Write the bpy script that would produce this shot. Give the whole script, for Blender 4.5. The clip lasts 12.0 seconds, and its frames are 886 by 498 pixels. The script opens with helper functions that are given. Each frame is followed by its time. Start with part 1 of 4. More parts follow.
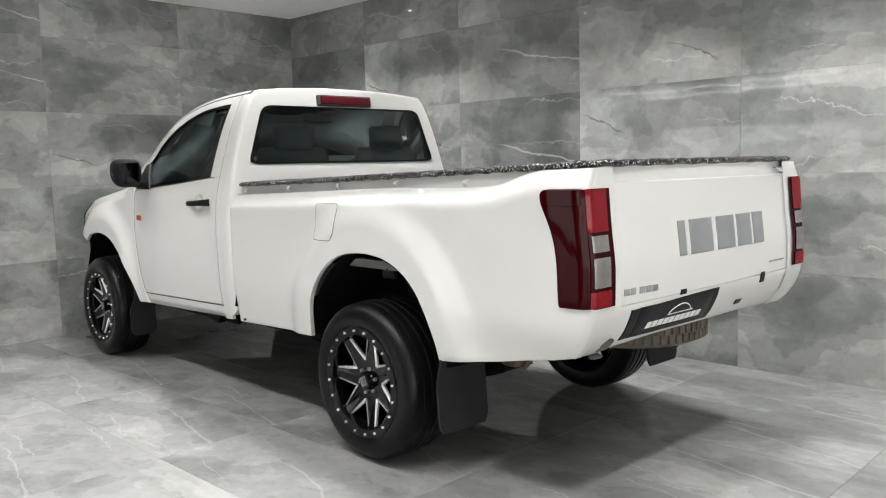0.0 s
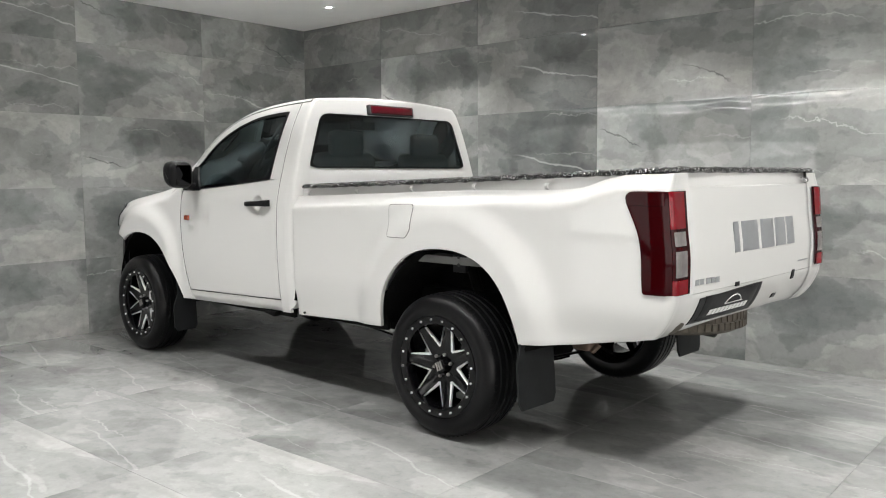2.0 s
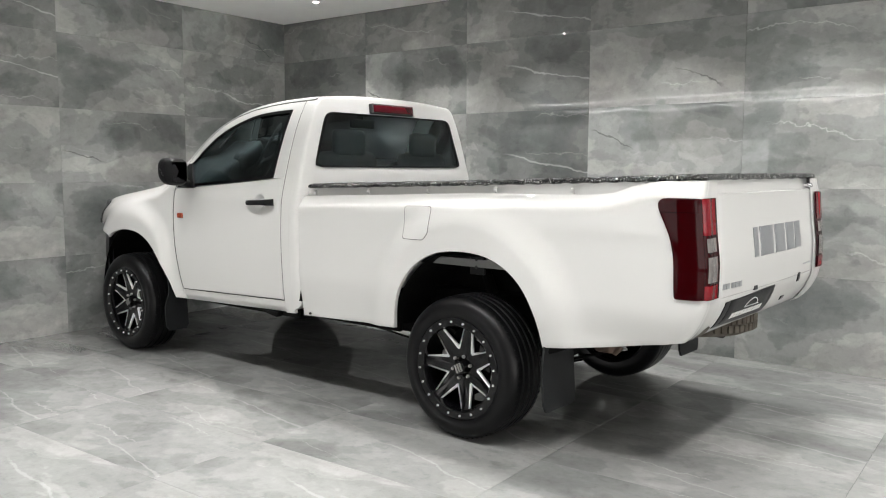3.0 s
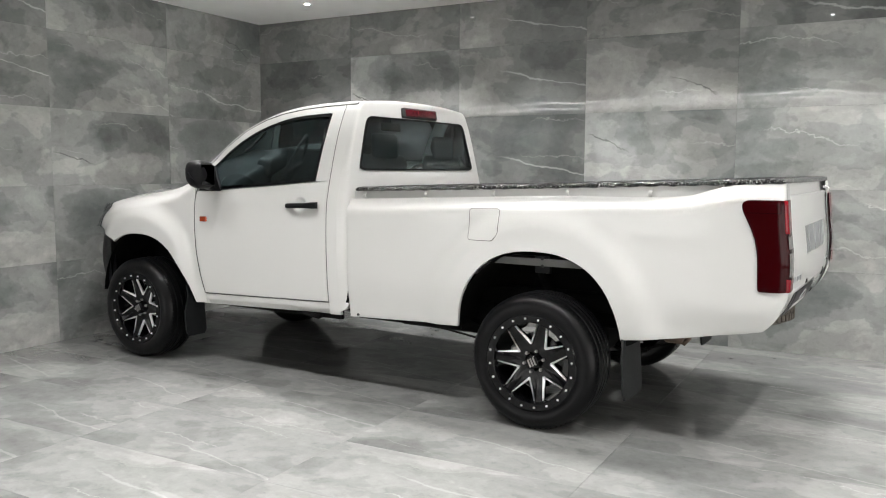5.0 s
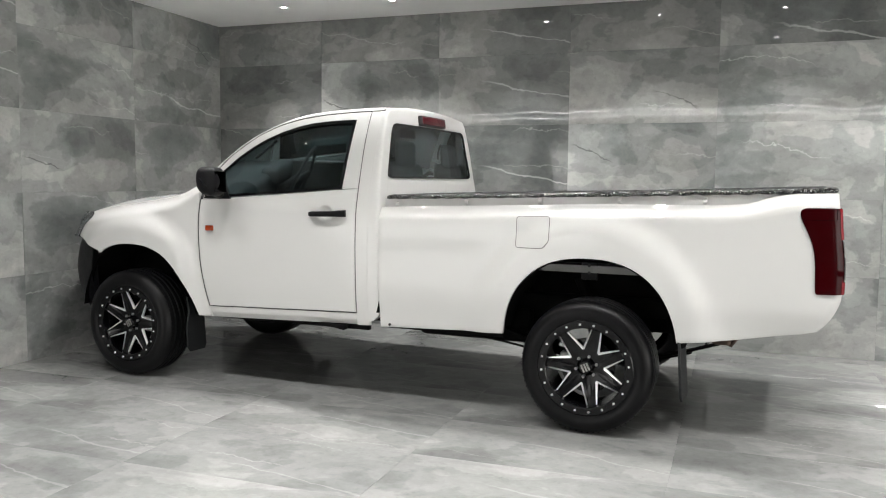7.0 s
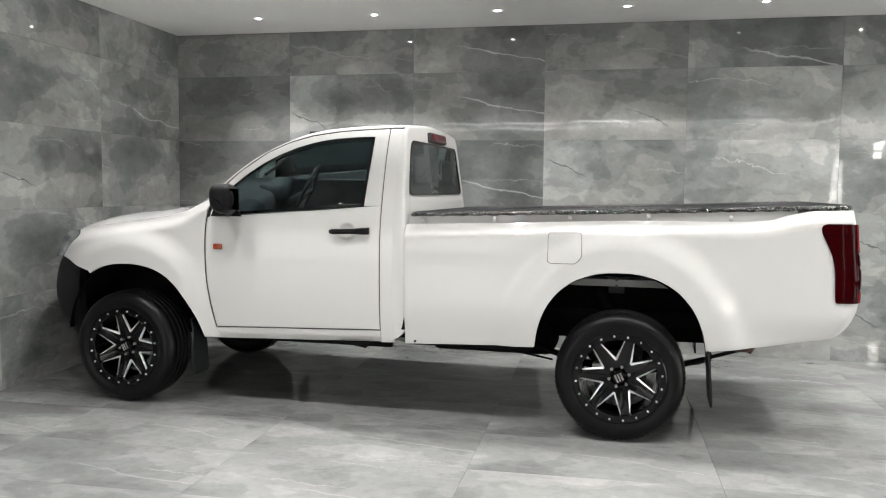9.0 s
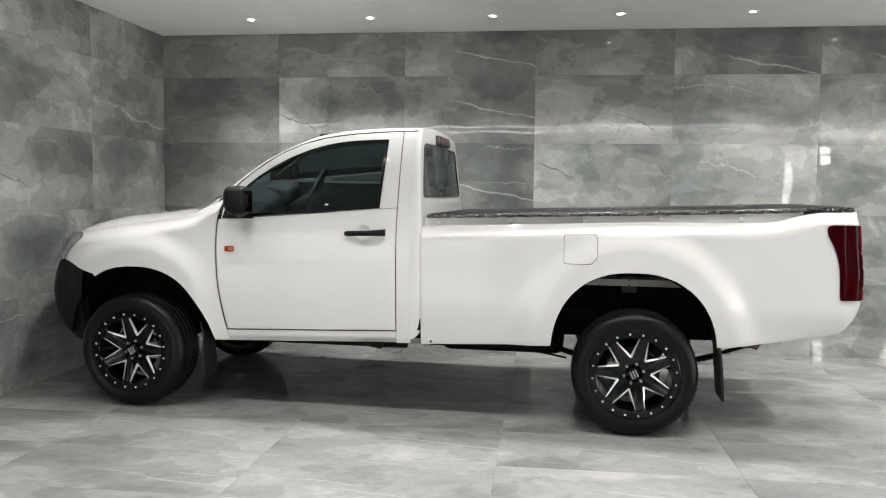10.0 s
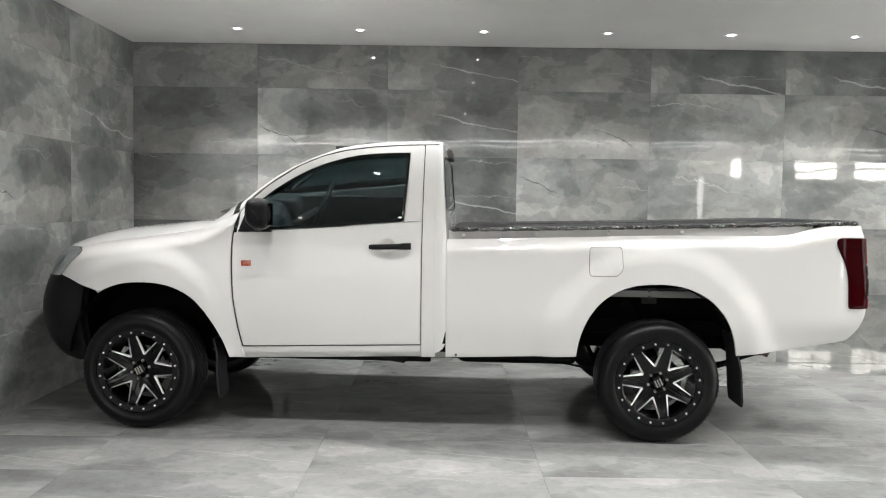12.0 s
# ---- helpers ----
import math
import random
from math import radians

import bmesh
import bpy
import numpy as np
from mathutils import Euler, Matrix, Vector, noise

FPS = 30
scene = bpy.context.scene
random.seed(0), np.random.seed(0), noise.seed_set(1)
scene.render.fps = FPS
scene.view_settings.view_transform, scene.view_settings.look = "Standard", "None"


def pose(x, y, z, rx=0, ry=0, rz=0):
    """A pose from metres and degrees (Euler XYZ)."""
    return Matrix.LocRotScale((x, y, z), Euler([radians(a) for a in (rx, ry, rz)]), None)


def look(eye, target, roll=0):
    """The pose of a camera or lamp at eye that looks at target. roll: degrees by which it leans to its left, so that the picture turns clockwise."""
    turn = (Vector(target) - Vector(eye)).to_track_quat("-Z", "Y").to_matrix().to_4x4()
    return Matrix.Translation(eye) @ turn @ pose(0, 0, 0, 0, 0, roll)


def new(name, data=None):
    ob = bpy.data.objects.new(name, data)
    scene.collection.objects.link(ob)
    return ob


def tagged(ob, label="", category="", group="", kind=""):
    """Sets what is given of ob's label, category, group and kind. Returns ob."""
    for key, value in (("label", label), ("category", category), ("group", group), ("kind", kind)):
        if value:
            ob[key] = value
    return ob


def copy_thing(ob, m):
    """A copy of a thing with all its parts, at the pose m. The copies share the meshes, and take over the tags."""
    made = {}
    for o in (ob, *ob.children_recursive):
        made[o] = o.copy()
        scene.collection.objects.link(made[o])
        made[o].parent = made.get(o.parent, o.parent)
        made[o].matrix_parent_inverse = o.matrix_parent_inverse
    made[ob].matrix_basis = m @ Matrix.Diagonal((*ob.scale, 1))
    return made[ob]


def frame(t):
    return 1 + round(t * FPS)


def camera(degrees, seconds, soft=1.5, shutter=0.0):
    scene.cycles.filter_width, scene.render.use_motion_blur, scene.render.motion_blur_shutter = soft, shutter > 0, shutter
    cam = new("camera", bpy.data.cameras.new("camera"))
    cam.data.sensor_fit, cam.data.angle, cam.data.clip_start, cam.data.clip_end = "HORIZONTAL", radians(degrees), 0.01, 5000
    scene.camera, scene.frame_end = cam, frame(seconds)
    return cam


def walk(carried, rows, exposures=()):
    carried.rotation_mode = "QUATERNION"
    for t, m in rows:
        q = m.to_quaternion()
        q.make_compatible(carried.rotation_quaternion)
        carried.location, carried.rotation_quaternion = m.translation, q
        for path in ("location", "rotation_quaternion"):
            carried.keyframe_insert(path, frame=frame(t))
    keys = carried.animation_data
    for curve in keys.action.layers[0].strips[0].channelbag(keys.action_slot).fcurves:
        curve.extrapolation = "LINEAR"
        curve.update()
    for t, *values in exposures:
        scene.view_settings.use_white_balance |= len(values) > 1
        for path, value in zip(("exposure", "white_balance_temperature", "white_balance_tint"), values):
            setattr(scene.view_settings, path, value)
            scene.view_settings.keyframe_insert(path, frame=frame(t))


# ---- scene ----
cam = camera(57.3, 12.0, soft=1.1)
PATH = [
    (0, (6.966, -5.01, 1.343), (5.579, -3.584, 1.138), -1.4),
    (0.5, (6.985, -5.139, 1.336), (5.606, -3.703, 1.146), -1.1),
    (1, (7.013, -5.285, 1.327), (5.648, -3.833, 1.148), -0.9),
    (1.5, (6.922, -5.471, 1.319), (5.585, -3.994, 1.146), -0.7),
    (2, (6.782, -5.706, 1.312), (5.489, -4.19, 1.136), -0.4),
    (2.5, (6.665, -5.817, 1.334), (5.423, -4.261, 1.148), -0.1),
    (3, (6.491, -5.941, 1.364), (5.304, -4.343, 1.169), 0.2),
    (3.5, (6.358, -6.166, 1.38), (5.23, -4.527, 1.185), 0.3),
    (5.5, (5.554, -6.761, 1.388), (4.666, -4.98, 1.193), 0.2),
    (6, (5.359, -6.918, 1.411), (4.54, -5.103, 1.22), 0.3),
    (6.5, (5.126, -6.936, 1.368), (4.381, -5.089, 1.188), 0.5),
    (8.5, (4.228, -7.233, 1.403), (3.775, -5.291, 1.249), 0.4),
    (9, (4.052, -7.273, 1.42), (3.666, -5.316, 1.271), 0.5),
    (9.5, (3.806, -7.376, 1.42), (3.494, -5.406, 1.277), 0.6),
    (10, (3.631, -7.413, 1.413), (3.382, -5.434, 1.272), 0.6),
    (10.5, (3.435, -7.365, 1.402), (3.252, -5.378, 1.267), 0.7),
    (11, (3.255, -7.38, 1.407), (3.136, -5.387, 1.282), 0.9),
    (11.5, (3.017, -7.448, 1.412), (2.957, -5.452, 1.295), 0.9),
    (12, (2.865, -7.473, 1.409), (2.862, -5.476, 1.302), 0.8),
]
walk(cam, [(t, look(eye, target, roll)) for t, eye, target, roll in PATH], [(0.0, 0.15), (6.0, 0.13), (12.0, 0.12)])

# ---- light ----
world = bpy.data.worlds.new("world")
scene.world = world
world.use_nodes = True
sky = world.node_tree.nodes.new("ShaderNodeTexSky")
sky.sky_type, sky.sun_disc = "NISHITA", False
sky.sun_elevation, sky.sun_rotation = radians(40), radians(150)
world.node_tree.links.new(sky.outputs[0], world.node_tree.nodes["Background"].inputs[0])
world.node_tree.nodes["Background"].inputs[1].default_value = 0.1

CEILING = 2.86
ROOM_X, ROOM_Y, ROOM_LEFT, STUB_Y = 15.0, -13.6, -14.0, -3.645
LAMP_POWER = 104.0
LAMP_XS = [1.11 + 1.03 * k for k in range(9)]
# three known rows; the last is added for more light
LAMP_YS = [-0.63, -2.13, -3.63, -5.13]
spot = bpy.data.lights.new("downlight_beam", "SPOT")
spot.energy, spot.spot_size, spot.spot_blend = LAMP_POWER, radians(96), 0.85
spot.shadow_soft_size, spot.color = 0.035, (1.0, 0.988, 0.972)
LAMPS = [(lx, ly) for lx in LAMP_XS for ly in LAMP_YS]
for lx, ly in LAMPS:
    new("downlight_beam", spot).matrix_world = pose(lx, ly, CEILING - 0.03)


# ---- materials ----
def nodes_of(name):
    m = bpy.data.materials.new(name)
    m.use_nodes = True
    return m, m.node_tree.nodes, m.node_tree.links, m.node_tree.nodes["Principled BSDF"]


def ramp(nodes, stops):
    r = nodes.new("ShaderNodeValToRGB")
    while len(r.color_ramp.elements) < len(stops):
        r.color_ramp.elements.new(0.5)
    for e, (at, c) in zip(r.color_ramp.elements, stops):
        e.position, e.color = at, (c, c, c, 1) if isinstance(c, float) else (*c, 1)
    return r


def plain(name, color, rough=0.5, metal=0.0, spread=0.12, scale=9.0, coat=0.0, bump=0.0, grain=60.0, spec=0.5, deep=0.004, gloss=1.0):
    """A surface with broad mottling in its colour and fine grain in its gloss."""
    m, nodes, links, p = nodes_of(name)
    co = nodes.new("ShaderNodeTexCoord")
    n = nodes.new("ShaderNodeTexNoise")
    n.inputs["Scale"].default_value, n.inputs["Detail"].default_value = scale, 5.0
    links.new(co.outputs["Object"], n.inputs["Vector"])
    lo, hi = [tuple(max(0.0, min(1.0, c * (1 + k * spread))) for c in color) for k in (-1, 1)]
    r = ramp(nodes, [(0.3, lo), (0.7, hi)])
    links.new(n.outputs["Fac"], r.inputs["Fac"])
    links.new(r.outputs["Color"], p.inputs["Base Color"])
    f = nodes.new("ShaderNodeTexNoise")
    f.inputs["Scale"].default_value, f.inputs["Detail"].default_value = grain, 4.0
    links.new(co.outputs["Object"], f.inputs["Vector"])
    g = nodes.new("ShaderNodeMapRange")
    g.inputs["To Min"].default_value, g.inputs["To Max"].default_value = rough * (1 - 0.15 * gloss), min(1.0, rough * (1 + 0.2 * gloss))
    links.new(f.outputs["Fac"], g.inputs["Value"])
    links.new(g.outputs["Result"], p.inputs["Roughness"])
    p.inputs["Metallic"].default_value, p.inputs["Specular IOR Level"].default_value = metal, spec
    if coat:
        p.inputs["Coat Weight"].default_value, p.inputs["Coat Roughness"].default_value = coat, 0.03
    if bump:
        b = nodes.new("ShaderNodeBump")
        b.inputs["Strength"].default_value, b.inputs["Distance"].default_value = bump, deep
        links.new(f.outputs["Fac"], b.inputs["Height"])
        links.new(b.outputs["Normal"], p.inputs["Normal"])
    return m


def marble(name, dark, mid, light, rough, wave, seed=None, tone=1.0, lobes=(), white=0.0, black=0.0, black_at=-0.35, fine=0.3, flake=0.55, along=1.0, tones=(0.95, 1.05)):
    """Polished grey stone-look porcelain: crisp-edged clouds, hairline white veins and dark cracks.

    seed picks one print (None: one of six a tile); lobes are paler or darker areas of the print, (x, y, rx, ry, amount)."""
    m, nodes, links, p = nodes_of(name)

    def math_node(op, a, b=None):
        k = nodes.new("ShaderNodeMath")
        k.operation = op
        for i, v in enumerate((a, b)):
            if v is None:
                continue
            if isinstance(v, (int, float)):
                k.inputs[i].default_value = v
            else:
                links.new(v, k.inputs[i])
        return k.outputs[0]

    co, info = nodes.new("ShaderNodeTexCoord"), nodes.new("ShaderNodeObjectInfo")
    shift = nodes.new("ShaderNodeCombineXYZ")
    if seed is None:
        pick = math_node("MULTIPLY", math_node("FLOOR", math_node("MULTIPLY", info.outputs["Random"], 5.99)), 4.3)
        links.new(pick, shift.inputs[2])
        links.new(pick, shift.inputs[0])
    else:
        small = math_node("MULTIPLY", info.outputs["Random"], 0.5)
        links.new(math_node("ADD", small, 4.3 * seed), shift.inputs[2])
        shift.inputs[0].default_value = 3.1 * seed
        pick = math_node("ADD", math_node("MULTIPLY", info.outputs["Random"], 2.6), float(seed))
    at = nodes.new("ShaderNodeVectorMath")
    links.new(co.outputs["Object"], at.inputs[0])
    links.new(shift.outputs[0], at.inputs[1])
    place = at.outputs[0]

    def noise_tex(scale, detail, rough_, warp, stretch=(1, 1, 1)):
        mp = nodes.new("ShaderNodeMapping")
        mp.inputs["Scale"].default_value = stretch
        links.new(place, mp.inputs["Vector"])
        n = nodes.new("ShaderNodeTexNoise")
        for key, v in (("Scale", scale), ("Detail", detail), ("Roughness", rough_), ("Distortion", warp)):
            n.inputs[key].default_value = v
        links.new(mp.outputs[0], n.inputs["Vector"])
        return n.outputs["Fac"]

    def mix(fac, a, b, kind="MIX"):
        x = nodes.new("ShaderNodeMix")
        x.data_type, x.blend_type = "RGBA", kind
        if isinstance(fac, (int, float)):
            x.inputs[0].default_value = fac
        else:
            links.new(fac, x.inputs[0])
        for v, i in ((a, 6), (b, 7)):
            if isinstance(v, tuple):
                x.inputs[i].default_value = (*v, 1)
            else:
                links.new(v, x.inputs[i])
        return x.outputs[2]

    def ease(value, a, b):
        q = nodes.new("ShaderNodeMapRange")
        q.interpolation_type = "SMOOTHSTEP"
        q.inputs["From Min"].default_value, q.inputs["From Max"].default_value = a, b
        links.new(value, q.inputs["Value"])
        return q.outputs["Result"]

    own = nodes.new("ShaderNodeSeparateXYZ")
    links.new(co.outputs["Object"], own.inputs[0])
    ox, oy = own.outputs[0], own.outputs[1]
    soft = tuple(0.5 * (x + y) for x, y in zip(dark, mid))
    pale = tuple(0.5 * (x + y) for x, y in zip(mid, light))
    # broad clouds, with ragged steps between the tones
    cloud = noise_tex(1.5, 8.0, 0.52, 0.25, (0.85 * along, 1.1, 1))
    r = ramp(nodes, [(0.36, dark), (0.438, soft), (0.452, mid), (0.530, mid), (0.545, pale), (0.615, pale), (0.66, light)])
    links.new(cloud, r.inputs["Fac"])
    # hand-sized flakes
    patch_n = noise_tex(3.2, 8.0, 0.56, 0.35, (0.8 * along, 1.15, 1.3))
    pr = ramp(nodes, [(0.34, 0.36), (0.425, 0.42), (0.438, 0.485), (0.545, 0.505), (0.558, 0.58), (0.66, 0.63)])
    links.new(patch_n, pr.inputs["Fac"])
    color = mix(flake, r.outputs["Color"], pr.outputs["Color"], "OVERLAY")
    # fine grain
    sr = ramp(nodes, [(0.34, 0.38), (0.43, 0.47), (0.52, 0.50), (0.66, 0.56)])
    links.new(noise_tex(17.0, 8.0, 0.72, 0.3), sr.inputs["Fac"])
    color = mix(0.6, color, sr.outputs["Color"], "OVERLAY")
    wander = math_node("MULTIPLY", math_node("SUBTRACT", math_node("FRACT", math_node("MULTIPLY", pick, 0.377)), 0.5), 0.26)

    def strand(slope, sway, scale, period, width, seed_, lo, hi, start=0.0):
        """Wandering lines that cross a tile at a slope, broken into stretches."""
        bend = math_node("MULTIPLY", math_node("SUBTRACT", noise_tex(scale, 8.0, 0.62, 0.15, (0.6, 0.6, seed_)), 0.5), sway)
        f = math_node("ADD", math_node("ADD", oy, math_node("MULTIPLY", ox, slope)), bend)
        f = math_node("ADD", math_node("ADD", f, wander), start + period / 2)
        g = math_node("FRACT", math_node("DIVIDE", f, period))
        thin = math_node("MULTIPLY", noise_tex(3.0, 2.0, 0.5, 0.0, (1, 1, seed_)), 2.0 * width / period)
        d = math_node("DIVIDE", math_node("ABSOLUTE", math_node("SUBTRACT", g, 0.5)), thin)
        k = math_node("MINIMUM", math_node("MULTIPLY", math_node("SUBTRACT", 1.0, math_node("MINIMUM", d, 1.0)), 2.0), 1.0)
        return math_node("MULTIPLY", k, ease(noise_tex(1.6, 1.0, 0.5, 0.0, (1, 1, 2.7 * seed_)), lo, hi))

    color = mix(math_node("MULTIPLY", strand(0.10, 0.50, 2.0, 0.31, 0.0045, 1.9, 0.48, 0.62), fine), color, (0.60, 0.61, 0.59))
    if white:
        w = math_node("MULTIPLY", strand(0.20, 0.30, 1.5, 1.3, 0.0078, 1.0, 0.18, 0.34, 0.06), ease(ox, -0.25, 0.0))
        color = mix(math_node("MULTIPLY", w, white), color, (0.72, 0.73, 0.71))
    if black:
        k = math_node("MULTIPLY", strand(0.45, 0.34, 2.6, 1.3, 0.0065, 2.6, 0.25, 0.40, 0.45 * -black_at), ease(math_node("ABSOLUTE", math_node("SUBTRACT", ox, black_at)), 0.20, 0.11))
        color = mix(math_node("MULTIPLY", k, black), color, (0.03, 0.031, 0.031))
    rnd = nodes.new("ShaderNodeMapRange")
    rnd.inputs["To Min"].default_value, rnd.inputs["To Max"].default_value = tone * tones[0], tone * tones[1]
    links.new(math_node("FRACT", math_node("MULTIPLY", info.outputs["Random"], 37.0)), rnd.inputs["Value"])
    value = rnd.outputs["Result"]
    ragged = math_node("MULTIPLY", math_node("SUBTRACT", noise_tex(2.3, 7.0, 0.6, 0.3), 0.5), 2.2)
    for lx, ly, rx, ry, amount in lobes:
        dx, dy = math_node("DIVIDE", math_node("SUBTRACT", ox, lx), rx), math_node("DIVIDE", math_node("SUBTRACT", oy, ly), ry)
        d = math_node("SQRT", math_node("ADD", math_node("MULTIPLY", dx, dx), math_node("MULTIPLY", dy, dy)))
        inside = ease(math_node("ADD", d, ragged), 1.12, 0.88)
        value = math_node("MULTIPLY", value, math_node("ADD", 1.0, math_node("MULTIPLY", inside, amount)))
    hsv = nodes.new("ShaderNodeHueSaturation")
    links.new(value, hsv.inputs["Value"])
    links.new(color, hsv.inputs["Color"])
    links.new(hsv.outputs["Color"], p.inputs["Base Color"])
    g = nodes.new("ShaderNodeMapRange")
    g.inputs["To Min"].default_value, g.inputs["To Max"].default_value = rough * 0.8, rough * 1.3
    links.new(patch_n, g.inputs["Value"])
    links.new(g.outputs["Result"], p.inputs["Roughness"])
    b = nodes.new("ShaderNodeBump")
    b.inputs["Strength"].default_value, b.inputs["Distance"].default_value = wave, 0.01
    links.new(noise_tex(2.2, 1.0, 0.4, 0.0), b.inputs["Height"])
    links.new(b.outputs["Normal"], p.inputs["Normal"])
    return m


def glint_painted(name, ground, glint, rough):
    """Crinkled glossy vinyl, its pale silver glints painted into the base colour."""
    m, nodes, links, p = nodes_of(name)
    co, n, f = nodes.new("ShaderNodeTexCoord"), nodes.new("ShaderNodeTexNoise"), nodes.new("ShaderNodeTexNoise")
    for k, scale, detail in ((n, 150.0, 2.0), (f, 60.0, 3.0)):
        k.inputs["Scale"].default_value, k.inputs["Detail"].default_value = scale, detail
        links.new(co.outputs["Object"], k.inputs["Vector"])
    r = ramp(nodes, [(0.58, ground), (0.64, glint)])
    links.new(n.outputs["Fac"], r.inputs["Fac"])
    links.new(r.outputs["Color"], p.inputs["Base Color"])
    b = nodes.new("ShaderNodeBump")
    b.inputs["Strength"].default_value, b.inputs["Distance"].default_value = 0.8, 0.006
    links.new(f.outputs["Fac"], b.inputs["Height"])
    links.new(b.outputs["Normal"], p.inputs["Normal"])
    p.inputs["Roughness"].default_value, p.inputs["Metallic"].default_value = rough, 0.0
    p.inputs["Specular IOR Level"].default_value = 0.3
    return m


def glass(name, tint, rough=0.0, ior=1.45):
    m, nodes, links, p = nodes_of(name)
    p.inputs["Base Color"].default_value = (*tint, 1)
    p.inputs["Transmission Weight"].default_value, p.inputs["Roughness"].default_value = 1.0, rough
    p.inputs["IOR"].default_value = ior
    return m


def glow(name, color, strength):
    m, nodes, links, p = nodes_of(name)
    p.inputs["Base Color"].default_value = (*color, 1)
    p.inputs["Emission Color"].default_value, p.inputs["Emission Strength"].default_value = (*color, 1), strength
    return m


GREYS = (0.150, 0.160, 0.157), (0.245, 0.252, 0.246), (0.385, 0.382, 0.368)
WALL_PRINTS = {
    # dark, with a white vein that runs down to the end
    "A": marble("wall_marble_vein", *GREYS, 0.016, 0.17, 1, 0.84, [(0.5, 0.0, 0.30, 0.5, -0.15), (-0.45, -0.15, 0.2, 0.2, 0.18)], white=0.48),
    # pale at one end, with a dark crack in it
    "B": marble("wall_marble_crack", *GREYS, 0.016, 0.17, 2, 0.98, [(-0.5, 0.0, 0.36, 0.5, 0.38), (0.35, 0.1, 0.30, 0.16, -0.2)], black=0.6, black_at=-0.40),
    # plain and dark
    "C": marble("wall_marble_dark", *GREYS, 0.016, 0.17, 3, 0.74, [(0.2, -0.2, 0.30, 0.14, 0.18)], fine=0.45),
    # pale, with a dark drift across its foot
    "D": marble("wall_marble_pale", *GREYS, 0.016, 0.17, 4, 1.26, [(-0.2, -0.2, 0.42, 0.10, -0.14), (0.35, 0.15, 0.28, 0.16, 0.12)], fine=0.4),
    # middling, cracked towards the far end
    "E": marble("wall_marble_mid", *GREYS, 0.016, 0.17, 5, 1.0, [(-0.4, 0.05, 0.26, 0.22, 0.18), (0.1, 0.12, 0.22, 0.12, -0.2)], black=0.55, black_at=0.28, fine=0.4),
    # middling, with a white vein
    "F": marble("wall_marble_light_vein", *GREYS, 0.016, 0.17, 6, 1.02, [(-0.35, -0.1, 0.3, 0.2, 0.22), (0.05, 0.14, 0.3, 0.12, -0.22)], white=0.46),
}
FLOOR_TILE = marble("floor_marble", (0.172, 0.176, 0.172), (0.24, 0.242, 0.236), (0.32, 0.32, 0.311), 0.020, 0.02, white=0.12, fine=0.2, flake=0.45, along=0.85)
GROUT = plain("grey_grout", (0.22, 0.225, 0.22), 0.8, spread=0.2)
PLASTER = plain("white_ceiling_paint", (0.84, 0.84, 0.83), 0.75, spread=0.03, scale=2.0, bump=0.05)
SIDE_PAINT = plain("pale_wall_paint", (0.38, 0.385, 0.38), 0.5, spread=0.05, scale=1.0)
PAINT = plain("white_car_paint", (0.67, 0.665, 0.65), 0.50, spread=0.012, scale=1.2, coat=1.0, gloss=0.0, spec=0.15)
PAINT_SEAM = plain("seam_dark", (0.03, 0.03, 0.03), 0.6)
BLACK_PLASTIC = plain("black_plastic", (0.008, 0.008, 0.009), 0.42, spread=0.25, bump=0.15, grain=300.0, spec=0.16)
GLOSS_BLACK = plain("gloss_black", (0.0025, 0.0025, 0.003), 0.12, spread=0.2, spec=0.3)
RUBBER = plain("tyre_rubber", (0.0035, 0.0035, 0.004), 0.33, spread=0.3, scale=14.0, bump=0.15, grain=160.0, spec=0.2)
FLAP = plain("mudflap_rubber", (0.011, 0.012, 0.013), 0.5, spread=0.3, scale=6.0, bump=0.1, grain=120.0, spec=0.25)
UNDER = plain("underbody_black", (0.005, 0.005, 0.005), 0.85, spread=0.4, bump=0.3, spec=0.1)
PRIMER = plain("grey_inner_bed", (0.20, 0.20, 0.195), 0.5, spread=0.2, scale=5.0)
STEEL = plain("machined_alloy", (0.88, 0.88, 0.88), 0.38, metal=0.75, spread=0.06, grain=200.0)
SOOT = plain("sooty_steel", (0.03, 0.028, 0.027), 0.5, metal=0.6, spread=0.3)
DULL_STEEL = plain("dull_steel", (0.35, 0.34, 0.33), 0.45, metal=0.9, spread=0.25)
RUST = plain("worn_brown_steel", (0.07, 0.045, 0.032), 0.7, spread=0.4, scale=20.0, bump=0.4)
SPARE = plain("dusty_tyre", (0.095, 0.082, 0.066), 0.85, spread=0.3, scale=16.0, bump=0.3)
MIRROR = plain("dark_mirror", (0.02, 0.02, 0.022), 0.04, metal=1.0, spread=0.05)
CHROME = plain("chrome_silver", (0.75, 0.75, 0.76), 0.15, metal=1.0, spread=0.05)
TEXTGREY = plain("badge_grey", (0.30, 0.31, 0.32), 0.35, metal=0.3, spread=0.05)
VINYL_SHEET = plain("black_cover_sheet", (0.010, 0.010, 0.011), 0.38, spread=0.3, scale=12.0, bump=0.3, grain=45.0, spec=0.25)
VINYL = glint_painted("black_vinyl_painted_glints", (0.006, 0.006, 0.007), (0.62, 0.62, 0.61), 0.14)
RED_DARK = plain("dark_red_lens", (0.026, 0.0002, 0.0010), 0.05, spread=0.06, scale=5.0, coat=0.06, spec=0.07, gloss=0.0)
RED = plain("red_lens", (0.17, 0.003, 0.008), 0.08, spread=0.15, scale=12.0, coat=0.1, gloss=0.0, spec=0.2)
